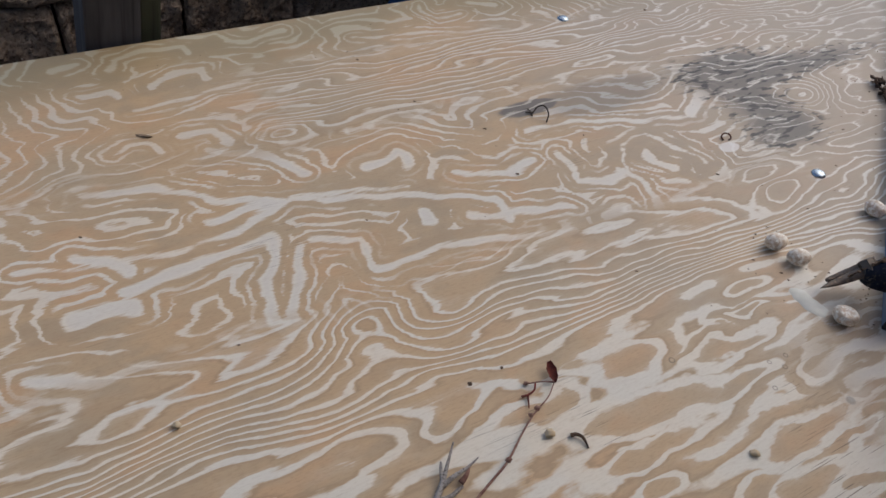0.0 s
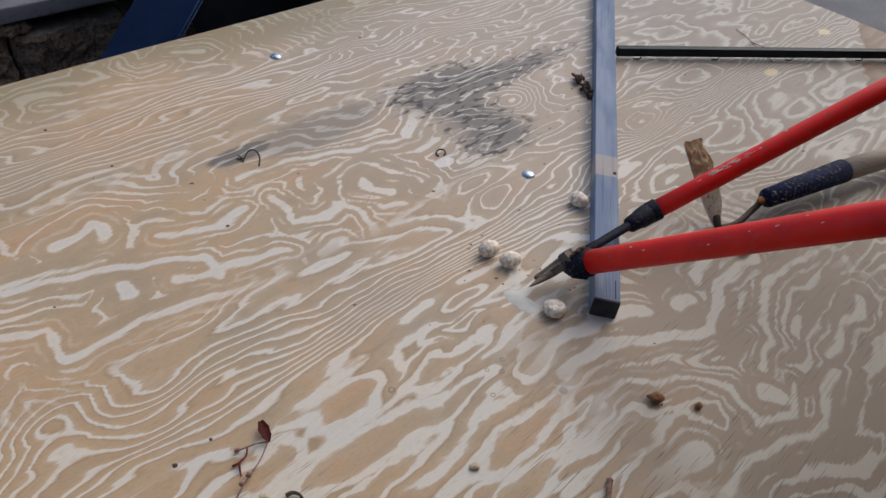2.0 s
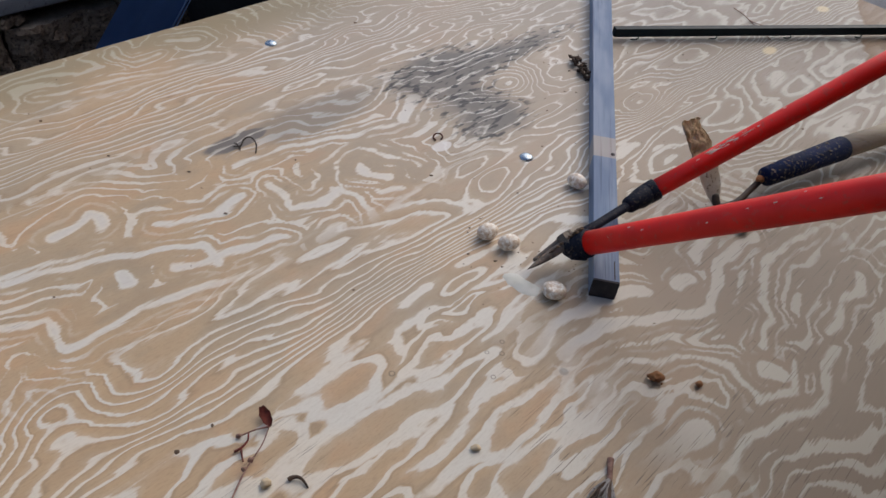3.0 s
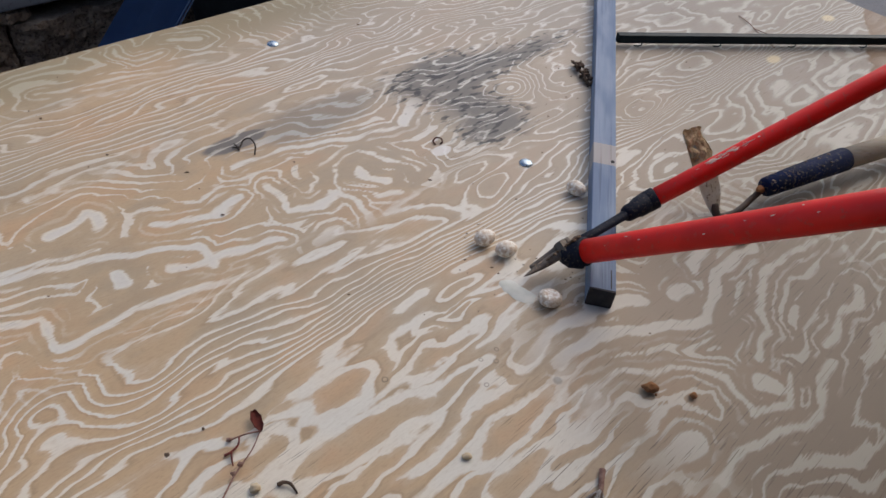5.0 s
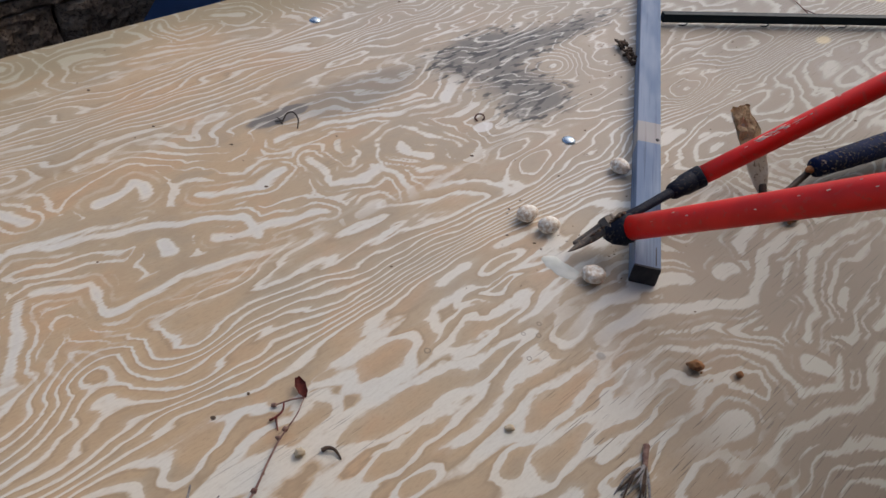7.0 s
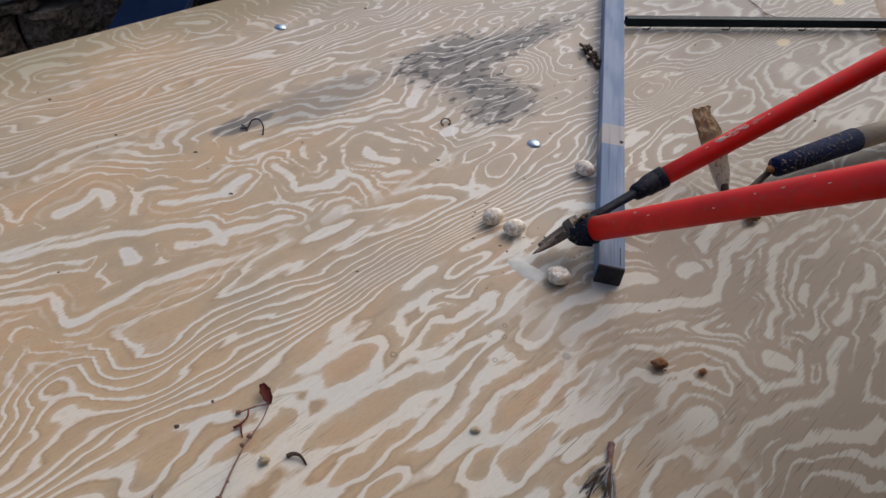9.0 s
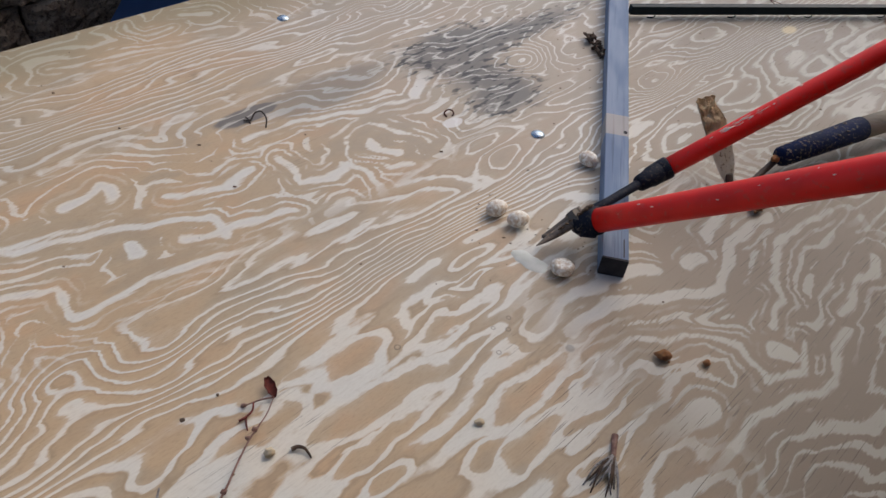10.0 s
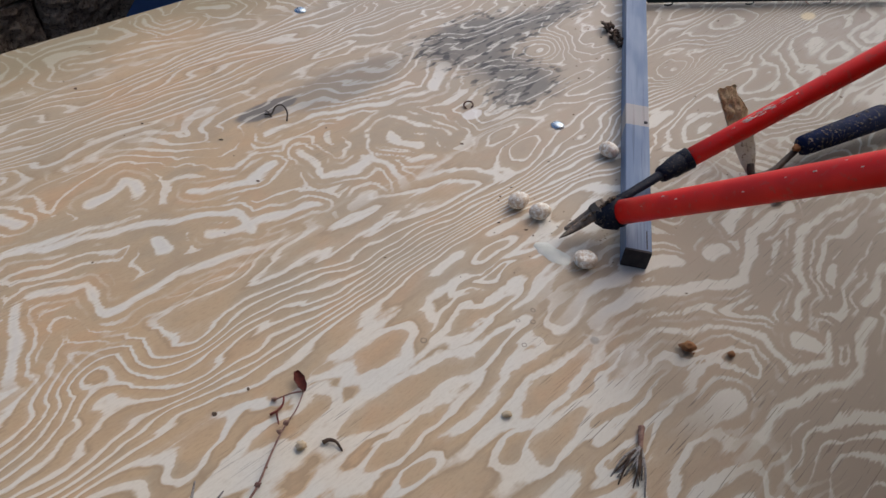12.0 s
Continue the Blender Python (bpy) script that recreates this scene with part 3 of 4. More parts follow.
def block_mesh(seed, length, height, depth):
    """A concrete wall block whose front is split rough."""
    g = bmesh.new()
    nx, nz = 34, max(6, int(height / 0.011))
    front = []
    for j in range(nz):
        row = []
        for i in range(nx):
            x, z = length * (i / (nx - 1) - 0.5), height * (j / (nz - 1) - 0.5)
            rim = min(i, nx - 1 - i, j, nz - 1 - j)
            q = Vector((x * 9 + seed * 5.1, z * 14, seed))
            y = -(0.010 if rim == 0 else 0.024) - 0.024 * noise.noise(q) - 0.016 * noise.noise(q * 2.7) - 0.011 * noise.noise(q * 6.1) - 0.006 * noise.noise(q * 14.0)
            jog = 0.004 * noise.noise(Vector((x * 60, z * 60, seed + 3)))
            edge = 0.006 * noise.noise(Vector((x * 24, seed, z * 3))) if rim == 0 else jog
            row.append(g.verts.new((x + jog * (rim > 0), y, z + edge)))
        front.append(row)
    for j in range(nz - 1):
        for i in range(nx - 1):
            g.faces.new((front[j][i], front[j][i + 1], front[j + 1][i + 1], front[j + 1][i]))
    ring = front[0] + [r[-1] for r in front[1:]] + front[-1][-2::-1] + [r[0] for r in front[-2:0:-1]]
    back = [g.verts.new((q.co.x, depth, q.co.z)) for q in ring]
    tops = []
    for i in range(len(ring)):
        k = (i + 1) % len(ring)
        f = g.faces.new((ring[k], ring[i], back[i], back[k]))
        f.normal_update()
        if abs(f.normal.z) > 0.8 and f.calc_center_median().z > 0:
            tops.append(f)
    g.faces.new(back[::-1])
    # upward faces take the paler ledge material
    for f in tops:
        f.material_index = 1
    mesh = mesh_of(g, STONE, False)
    mesh.materials.append(LEDGE)
    return mesh


wall = new("wall_north")
wall.matrix_world = SHEET @ Matrix.Translation((0, 2.05, GROUND))
tagged(wall, "low dark retaining wall of rough split concrete blocks", "wall", kind="structure")
courses = [(0.0, 0.165, 0.0, 0.17), (0.165, 0.165, 0.02, 0.06), (0.331, 0.048, 0.02, 0.13)]
for z0, h, back_off, shift in courses:
    kinds = [block_mesh(s + z0 * 10, 0.322, h - 0.006, 0.22 - back_off) for s in range(4)]
    for i in range(-5, 9):
        b = new("block", kinds[(i * 3 + int(z0 * 100)) % 4])
        b.parent = wall
        b.location = (0.43 + 0.33 * i + 0.165 + shift - (0.17 if z0 == 0 else 0), back_off + 0.03 + (0.075 * (i % 2) if z0 > 0.3 else 0), z0 + h / 2)
        b.rotation_euler.z = 0.03 * noise.noise(Vector((i * 3.7, z0 * 9, 0)))

# unseen wall, added to block sky light and darken the near side
bm = box(bmesh.new(), (-1.4, -0.32, GROUND), (4.5, -0.16, 1.10), 0.01)
shade_wall = part("wall_south", bm, STONE, smooth=False)
shade_wall.matrix_world = SHEET
tagged(shade_wall, "unseen dark brown wall added to shade the near side", "wall", kind="structure")

# ---- the sheet and what carries it ----
U0, U1, V0, V1, THICK = -0.31, 2.13, -0.125, 1.10, 0.018
NU, NV = 611, 307
gu, gv = np.meshgrid(np.linspace(U0, U1, NU), np.linspace(V0, V1, NV))


def wander(seed, cu, cv):
    """A slow uneven field over the sheet, about -1 to 1, with the given number of waves to a metre."""
    rng = np.random.default_rng(seed)
    out = np.zeros_like(gu)
    for _ in range(14):
        a, b, ph = rng.normal(0, cu), rng.normal(0, cv), rng.uniform(0, 6.28)
        out += np.sin(6.28 * (a * gu + b * gv) + ph)
    return out / 5


wu = gu + 0.010 * wander(1, 4, 8) + 0.002 * wander(2, 12, 24)
wv = gv + 0.006 * wander(3, 5, 6) + 0.0012 * wander(4, 14, 24)
streak = np.full_like(gu, 1.0)
for half, *pts in NEAR_STREAKS + FAR_STREAKS + MIDDLE_STREAKS + EDGE_STREAKS:
    for (a0, a1), (b0, b1) in zip(pts, pts[1:]):
        du, dv = b0 - a0, b1 - a1
        h = np.clip(((wu - a0) * du + (wv - a1) * dv) / (du * du + dv * dv), 0, 1)
        streak = np.minimum(streak, np.hypot(wu - a0 - h * du, wv - a1 - h * dv) - half)
cells = (np.arange(NV - 1)[:, None] * NU + np.arange(NU - 1)[None, :]).ravel()
faces = np.stack([cells, cells + 1, cells + NU + 1, cells + NU], 1).tolist()
verts = np.stack([gu.ravel(), gv.ravel(), np.zeros(NU * NV)], 1).tolist()
ring = list(range(NU)) + [j * NU + NU - 1 for j in range(1, NV)] + [(NV - 1) * NU + i for i in range(NU - 2, -1, -1)] + [j * NU for j in range(NV - 2, 0, -1)]
base0 = len(verts)
verts += [(verts[i][0], verts[i][1], -THICK) for i in ring]
faces += [[ring[i], base0 + i, base0 + (i + 1) % len(ring), ring[(i + 1) % len(ring)]] for i in range(len(ring))]
faces.append([base0 + i for i in range(len(ring))][::-1])
mesh = bpy.data.meshes.new("plywood_sheet")
mesh.from_pydata(verts, [], faces)
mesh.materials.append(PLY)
store = mesh.attributes.new("streak", "FLOAT", "POINT")
store.data.foreach_set("value", np.concatenate([streak.ravel(), np.ones(len(ring))]).astype(np.float32))
sheet = new("plywood_sheet", mesh)
sheet.matrix_world = SHEET
tagged(sheet, "large weathered plywood sheet with wavy tan and pale grain", "plywood sheet")
trestle = empty("trestle", uv(-0.05, 0.49, GROUND), TURN)
tagged(trestle, "plain timber trestle under the plywood sheet", "trestle", "trestles under the sheet")
TOP = -THICK - GROUND
part("beam", box(bmesh.new(), (-0.04, -0.5, TOP - 0.09), (0.04, 0.5, TOP), 0.003), HANDLE, trestle, smooth=False)
for sx in (-1, 1):
    for sy in (-0.42, 0.42):
        g = tube(bmesh.new(), [(sx * 0.22, sy, 0.0), (sx * 0.02, sy, TOP - 0.05)], 0.03, 4)
        part("leg", g, HANDLE, trestle, smooth=False)
copy_thing(trestle, Matrix.Translation(uv(1.87, 0.49, GROUND)) @ Matrix.Rotation(TURN, 4, "Z"))

# ---- the post, the blue canvas and the black tub behind the sheet ----
post = empty("fence_post", uv(0.158 - 0.75 * math.tan(radians(9)), 1.108, GROUND), TURN)
tagged(post, "dark weathered wooden post with a mossy green flank", "post")
part("post_timber", box(bmesh.new(), (0, 0, 0), (0.078, 0.09, 1.1), 0.004), POST, post, smooth=False)
part("mossy_batten", box(bmesh.new(), (0.0785, 0.012, 0), (0.109, 0.085, 1.08), 0.004), POST_GREEN, post, "mossy green timber batten", smooth=False)
post.rotation_euler.y = radians(9.0)

canvas = empty("canvas_panel", uv(0.775, 1.32, -0.10), TURN)
tagged(canvas, "dark blue canvas panel with stitched edge leaning behind", "canvas")
DU, WID = 0.86, 0.168
lo, hi = -0.65, 0.28
bm = bmesh.new()
cols = 6
grid = []
for j in range(13):
    z = lo + (hi - lo) * j / 12
    grid.append([bm.verts.new((DU * z + WID * i / cols - 0.03 * z * i / cols, 0.002 * math.sin(i * 1.1 + j), z)) for i in range(cols + 1)])
for r0, r1 in zip(grid, grid[1:]):
    for i in range(cols):
        bm.faces.new((r0[i], r0[i + 1], r1[i + 1], r1[i]))
bmesh.ops.solidify(bm, geom=bm.faces[:], thickness=0.012)
part("cloth", bm, CANVAS, canvas, smooth=False)
for off in (0.004, 0.014):
    g = tube(bmesh.new(), [(DU * z + WID - 0.03 * z - off, -0.008, z) for z in (lo, -0.2, 0.0, hi)], 0.0012, 6)
    part("seam", g, SEAM, canvas, "pale line of stitching")

tub = empty("plastic_tub", uv(1.72, 1.72, GROUND), TURN)
tagged(tub, "large black plastic tub standing behind the sheet", "tub")
bm = bmesh.new()


def tub_ring(g, prof):
    rings = [[g.verts.new((r * 1.15 * math.copysign(abs(math.cos(a)) ** 0.5, math.cos(a)), r * 0.75 * math.copysign(abs(math.sin(a)) ** 0.5, math.sin(a)), z)) for a in (2 * math.pi * k / 40 for k in range(40))] for r, z in prof]
    for r0, r1 in zip(rings, rings[1:]):
        for k in range(40):
            g.faces.new((r0[k], r0[(k + 1) % 40], r1[(k + 1) % 40], r1[k]))
    return rings


rings = tub_ring(bm, [(0.36, 0.0), (0.40, 0.30), (0.44, 0.66), (0.425, 0.66), (0.385, 0.30), (0.35, 0.02)])
bm.faces.new(rings[0][::-1])
bm.faces.new(rings[-1])
g = bmesh.new()
rings = tub_ring(g, [(0.445, 0.662), (0.47, 0.664), (0.47, 0.69), (0.42, 0.69), (0.42, 0.662), (0.445, 0.662)])
part("rim", g, BLACK, tub)
part("tub_body", bm, BLACK, tub)

# ---- grey stake ----
A, B = Vector((0.5745, 0.6745, 0)), Vector((0.8235, 1.3755, 0))
along = (B - A).normalized()
stake = empty("wooden_stake", A, math.atan2(along.y, along.x))
tagged(stake, "square weathered blue-grey wooden stake lying on plywood", "stake")
W, H, LONG = 0.0315, 0.027, 1.02


def stake_piece(x0, x1, name, mat, label=""):
    g = bmesh.new()
    rows = []
    for i in range(9):
        x = x0 + (x1 - x0) * i / 8
        s = 1.0 + 0.26 * x
        rows.append([g.verts.new((x, y * W * s, z * H)) for y, z in ((-0.5, 0.04), (-0.46, 0), (0.46, 0), (0.5, 0.04), (0.5, 0.96), (0.47, 1), (-0.47, 1), (-0.5, 0.96))])
    for r0, r1 in zip(rows, rows[1:]):
        for k in range(8):
            g.faces.new((r0[k], r0[(k + 1) % 8], r1[(k + 1) % 8], r1[k]))
    g.faces.new(rows[0][::-1])
    g.faces.new(rows[-1])
    return part(name, g, mat, stake, label, False)


# front end faces away from the light; its shade is in the colour
stake_piece(0.0, 0.003, "end_grain", STAKE_END, "dark sawn end with its shade in the colour")
stake_piece(0.003, 0.262, "shaft", STAKE)
stake_piece(0.262, 0.315, "bare_band", STAKE_BAND, "pale band with no grey bloom")
stake_piece(0.315, LONG, "shaft", STAKE)
part("knot", lump(bmesh.new(), (0.004, 0.003, 0.0009), 0.2, 2, 3, (0.272, -0.012, H)), STAKE_END, stake)
part("split", box(bmesh.new(), (0.006, -0.0105, H - 0.001), (0.038, -0.0092, H + 0.0004)), STAKE_END, stake, smooth=False)

# ---- dark green garden pole with hooks ----
P0, P1 = Vector((0.845, 1.335, 0.016)), Vector((1.66, 1.362, 0.020))
pole = empty("garden_pole", P0, math.atan2((P1 - P0).y, (P1 - P0).x))
tagged(pole, "thin dark green coated garden pole with small hooks", "garden pole")
L = (P1 - P0).length
part("rod", box(bmesh.new(), (-0.01, -0.0075, -0.0085), (L, 0.0065, 0.0080), 0.0014, 2), POLE, pole, smooth=False)
for k in range(5):
    x = 0.035 + 0.169 * k
    g = tube(bmesh.new(), smooth_line([(x + 0.004, -0.0085, -0.0075), (x + 0.003, -0.0110, -0.0095), (x - 0.004, -0.0118, -0.0112), (x - 0.013, -0.0112, -0.0105)], 3), [0.0014] * 9 + [0.0009], 7)
    part("hook", g, POLE, pole)

# ---- dirt hoe ----
hoe = empty("hand_hoe", (0.815, 0.836, 0.0))
tagged(hoe, "hand hoe with soil-caked blade and dark blue socket", "hoe")
base = Vector((0.806, 0.836, 0.004))
topc = Vector((0.760, 0.905, 0.098))
side = Vector((0.94, 0.30, 0.10)).normalized()
bm = bmesh.new()
rows = []
for j in range(15):
    t = j / 14
    c = base.lerp(topc, t) + Vector((0.004, -0.007, 0)) * math.sin(math.pi * t)
    half = 0.0140 + 0.0062 * math.sin(math.pi * min(1, t * 1.15)) - (0.004 if t > 0.95 else 0) - 0.006 * (1 - t) ** 3
    rows.append([bm.verts.new(c + side * half * (i / 4 - 1) - (base * 0) + Vector((0, -0.004, 0)) * (1 - (i / 4 - 1) ** 2)
                 + side * 0.002 * noise.noise(Vector((t * 9, i, 0))) * (i in (0, 8))) for i in range(9)])
for r0, r1 in zip(rows, rows[1:]):
    for i in range(8):
        bm.faces.new((r0[i], r0[i + 1], r1[i + 1], r1[i]))
for v in bm.verts:
    v.co -= hoe.location
bmesh.ops.solidify(bm, geom=bm.faces[:], thickness=0.003)
hoe_blade = part("blade", bm, BLADE, hoe, "bare grey metal blade")
g = bmesh.new()
random.seed(5)
face = side.cross(topc - base).normalized()
if face.y > 0:
    face = -face
rows = []
for j in range(25):
    t = 0.45 + 0.55 * j / 24
    c = base.lerp(topc, t) + Vector((0.004, -0.007, 0)) * math.sin(math.pi * t)
    half = 0.0146 + 0.0062 * math.sin(math.pi * min(1, t * 1.15))
    row = []
    for i in range(13):
        q = i / 6 - 1
        lift = 0.0050 + 0.006 * noise.noise(Vector((t * 14, q * 3, 4))) + 0.0040 * noise.noise(Vector((t * 40, q * 9, 1)))
        if j < 8 and q > -0.3:
            lift = 0.0025 * (j / 8)
        ragged = 0.0042 * noise.noise(Vector((t * 22, i > 6, 7))) if i in (0, 12) else 0
        row.append(g.verts.new(c + side * (half * q * 1.04 + ragged) + face * max(lift, 0.001) + (topc - base) * (0.035 * noise.noise(Vector((q * 2.5, 3, 0))) if j == 24 else 0) - hoe.location))
    rows.append(row)
for r0, r1 in zip(rows, rows[1:]):
    for i in range(12):
        g.faces.new((r0[i], r0[i + 1], r1[i + 1], r1[i]))
bmesh.ops.solidify(g, geom=g.faces[:], thickness=0.004)
part("caked_soil", g, SOILED, hoe_blade, "crust of dried brown soil")
n0 = Vector((0.806, 0.827, 0.005))
neck = smooth_line([base + Vector((-0.004, 0.004, 0.012)), n0, (0.836, 0.833, 0.006), (0.866, 0.851, 0.014), (0.890, 0.864, 0.027)], 6)
hoe_neck = part("neck", tube(bmesh.new(), [p - hoe.location for p in neck], [0.0058] * 6 + [0.0048] * (len(neck) - 6), 10, 0.8), IRON, hoe)
s0, s1, s2 = Vector((0.886, 0.861, 0.027)), Vector((1.048, 0.916, 0.035)), Vector((1.46, 1.055, 0.036))
d = (s1 - s0)
part("rusty_root", lump(bmesh.new(), (0.0068, 0.0052, 0.0048), 0.6, 2, 12, s0 - d * 0.04 - hoe.location), CLAY, hoe_neck, "rust-brown lump at the socket")
socket = part("socket", tube(bmesh.new(), [s0 - hoe.location, s0 + d * 0.03 - hoe.location, s0 + d * 0.3 - hoe.location, s1 - hoe.location], [0.0105, 0.0142, 0.0160, 0.0186], 20), NAVY, hoe, "dark blue painted metal socket")
part("handle", tube(bmesh.new(), [s1 - d * 0.02 - hoe.location, s1 + (s2 - s1) * 0.3 - hoe.location, s2 - hoe.location], [0.0172, 0.0172, 0.0176], 20), HANDLE, hoe, "smooth pale wooden handle")
g = bmesh.new()
for j in range(120):
    t, a = random.random() ** 1.7, random.uniform(0, 6.28)
    r = 0.0140 + 0.0045 * t
    s = random.uniform(0.0008, 0.0024)
    lump(g, (s * 1.5, s, s * 0.6), 0.5, 1, j + 99, s0 + d * (0.04 + 0.8 * t) + Vector((-0.25 * math.cos(a), 0.9 * math.cos(a), math.sin(a))) * r - hoe.location)
tagged(part("mud_spatter", g, MUD, socket, "dried mud"), kind="stuff")

# ---- loppers ----
TIP, PIVOT = Vector((0.487, 0.708, 0.022)), Vector((0.539, 0.728, 0.043))
LOW0, LOW1 = Vector((0.556, 0.727, 0.040)), Vector((0.712, 0.556, 0.243))
UP0, UP1 = Vector((0.678, 0.811, 0.047)), Vector((0.915, 0.823, 0.209))
loppers = empty("loppers", PIVOT)
tagged(loppers, "long-handled loppers with red handles and worn steel jaws", "loppers")


def rel(*ps):
    return [Vector(p) - PIVOT for p in ps]


def handle(p0, p1, r0, r1, more, chips, worn=0):
    d = (p1 - p0)
    ends = [p0 + d * t for t in (0, 0.25, 0.5, 0.75, 1.0, more)]
    rs = [r0 + (r1 - r0) * t for t in (0, 0.25, 0.5, 0.75, 1.0, 1.05)]
    h = part("handle", tube(bmesh.new(), rel(*ends), rs, 28), RED, loppers, "red painted tube handle")
    dn = d.normalized()
    c = [p0 - dn * 0.022, p0 - dn * 0.016, p0 - dn * 0.002, p0 + dn * 0.012, p0 + dn * 0.014]
    part("collar", tube(bmesh.new(), rel(*c), [r0 * 0.78, r0 * 1.02, r0 * 1.16, r0 * 1.2, r0 * 1.0], 24), RUBBER, h, "black plastic collar")
    g = bmesh.new()
    random.seed(int(p0.x * 1000))
    side = dn.cross(Vector((0, 0, 1))).normalized()
    over = side.cross(dn)
    for k in range(chips):
        t, a, long = random.uniform(0.15, 1.0), random.uniform(0.3, 2.8), 1.6
        if k >= chips - worn:
            t, a, long = random.uniform(0.22, 0.50), random.uniform(1.25, 1.75), random.uniform(3.0, 7.0)
        r = r0 + (r1 - r0) * t
        q = p0 + d * t + (side * math.cos(a) + over * math.sin(a)) * r - PIVOT
        s = random.uniform(0.0005, 0.0019)
        rot = Matrix((dn, side, over)).transposed()
        k0 = len(g.verts)
        lump(g, (s * long, s * (1.6 if long < 2 else 0.8) / 1.6, s * 0.4), 0.5, 1, k, (0, 0, 0))
        g.verts.ensure_lookup_table()
        for vtx in g.verts[k0:]:
            vtx.co = rot @ vtx.co + q
    tagged(part("scuffs", g, SCUFF, h, "pale chips in the paint"), kind="stuff")
    return h


handle(LOW0, LOW1, 0.0148, 0.0168, 1.5, 14)
handle(UP0, UP1, 0.0124, 0.0133, 1.6, 34, 30)
# jaws, in the plane of tip, pivot and upper handle
ax = (TIP - PIVOT).normalized()
across = (UP0 - PIVOT)
nz = ax.cross(across).normalized()
ay = nz.cross(ax)
M = Matrix((ax, ay, nz)).transposed().to_4x4()
LB = (TIP - PIVOT).length
cut_line = smooth_line([ax * LB, ax * LB * 0.75 + ay * 0.0035, ax * LB * 0.42 + ay * 0.006, ax * LB * 0.1 + ay * 0.004, ax * -0.014], 5)
cut_r = [0.72 * r for r in (0.0004, 0.0016, 0.0027, 0.0036, 0.0044, 0.0052, 0.0060, 0.0067, 0.0074, 0.0080, 0.0085, 0.0089, 0.0092, 0.0094, 0.0096, 0.0098, 0.0099, 0.0100, 0.0098, 0.0090, 0.0075)]
jaw = part("cutting_blade", tube(bmesh.new(), cut_line, cut_r, 12, 0.55), STEEL, loppers, "worn dark pointed cutting blade")
hook_line = smooth_line([ax * LB * 0.72 + ay * 0.016, ax * LB * 0.55 + ay * 0.019, ax * LB * 0.3 + ay * 0.017, ax * 0.0 + ay * 0.008, ax * -0.012], 5)
part("counter_jaw", tube(bmesh.new(), [p - nz * 0.006 for p in hook_line], [0.0012] + [0.0032 + 0.00022 * i for i in range(20)], 10, 0.8), STEEL, loppers)
part("pivot_bolt", tube(bmesh.new(), [nz * -0.013, nz * -0.012, nz * 0.010, nz * 0.012], [0.006, 0.0085, 0.0085, 0.006], 6), BRIGHT, loppers, "", False)
part("lower_arm", tube(bmesh.new(), rel(PIVOT + ax * 0.006 + ay * 0.003, PIVOT.lerp(LOW0, 0.5), LOW0 + (LOW1 - LOW0) * 0.03), [0.0105, 0.0145, 0.0135], 14, 0.85), RUBBER, loppers)
part("upper_arm", tube(bmesh.new(), rel(PIVOT, PIVOT.lerp(UP0, 0.35), PIVOT.lerp(UP0, 0.7), UP0), [0.0085, 0.0060, 0.0065, 0.0095], 12, 0.8), RUBBER, loppers)
random.seed(8)
g = bmesh.new()
for k in range(60):
    t = random.random() ** 1.5
    s = random.uniform(0.0010, 0.0030) * (1.15 - 0.6 * t)
    lump(g, (s * 1.4, s, s * 0.8), 0.7, 1, k, ax * (LB * 0.8 * t - 0.020) + ay * random.uniform(-0.004, 0.012) * (1.2 - t) + Vector((0, 0, 0.004 + 0.006 * (1 - t))))
tagged(part("clinging_soil", g, CRUMB, jaw, "dried soil clinging to the jaws"), kind="stuff")
d = (UP0 - PIVOT).normalized()
part("socket", tube(bmesh.new(), rel(UP0 - d * 0.046, UP0 - d * 0.042, UP0 - d * 0.026, UP0 - d * 0.020, UP0 + d * 0.002, UP0 + d * 0.006), [0.0070, 0.0108, 0.0118, 0.0138, 0.0142, 0.0128], 10), RUBBER, loppers, "long black plastic socket")
part("bumper", tube(bmesh.new(), rel(PIVOT + Vector((0.004, -0.010, -0.008)), PIVOT + Vector((0.022, -0.010, -0.010))), [0.008, 0.009], 14), RUBBER, loppers)

# ---- eggs ----
def egg(at, size, turn, seed, label, tilt=0.0):
    g = bmesh.new()
    r = bmesh.ops.create_uvsphere(g, u_segments=28, v_segments=18, radius=1.0)
    for v in r["verts"]:
        c = v.co.copy()
        k = 1 + 0.045 * noise.noise(c * 1.3 + Vector((seed * 4.0, 0, 0))) + 0.015 * noise.noise(c * 5 + Vector((0, seed, 0)))
        taper = 1 - 0.06 * c.x
        v.co = Vector((c.x * size[0], c.y * size[1] * taper, c.z * size[2] * taper)) * k
        if seed == 3 and c.z > 0.2:
            v.co.z -= 0.0035 * max(0, 1 - (c.x ** 2 + (c.y + 0.1) ** 2) * 2.2)
    ob = part("reptile_egg", g, SHELL)
    ob.matrix_world = Matrix.Translation((at[0], at[1], size[2])) @ Euler((0, tilt, turn)).to_matrix().to_4x4()
    bpy.context.view_layer.update()
    settle(ob)
    return tagged(ob, label, "egg", "eggs on the sheet")


egg((0.459, 0.791), (0.0148, 0.0114, 0.0106), 0.35, 1, "small leathery white egg speckled with brown soil")
egg((0.482, 0.769), (0.0144, 0.0112, 0.0104), 0.15, 2, "small leathery white egg speckled with brown soil")
egg((0.515, 0.682), (0.0146, 0.0124, 0.0104), -0.35, 3, "dented leathery egg, torn and leaking pale fluid")
egg((0.613, 0.888), (0.0146, 0.0112, 0.0106), -0.75, 4, "leathery white egg with soil specks beside the stake")

bm = bmesh.new()
k = 36
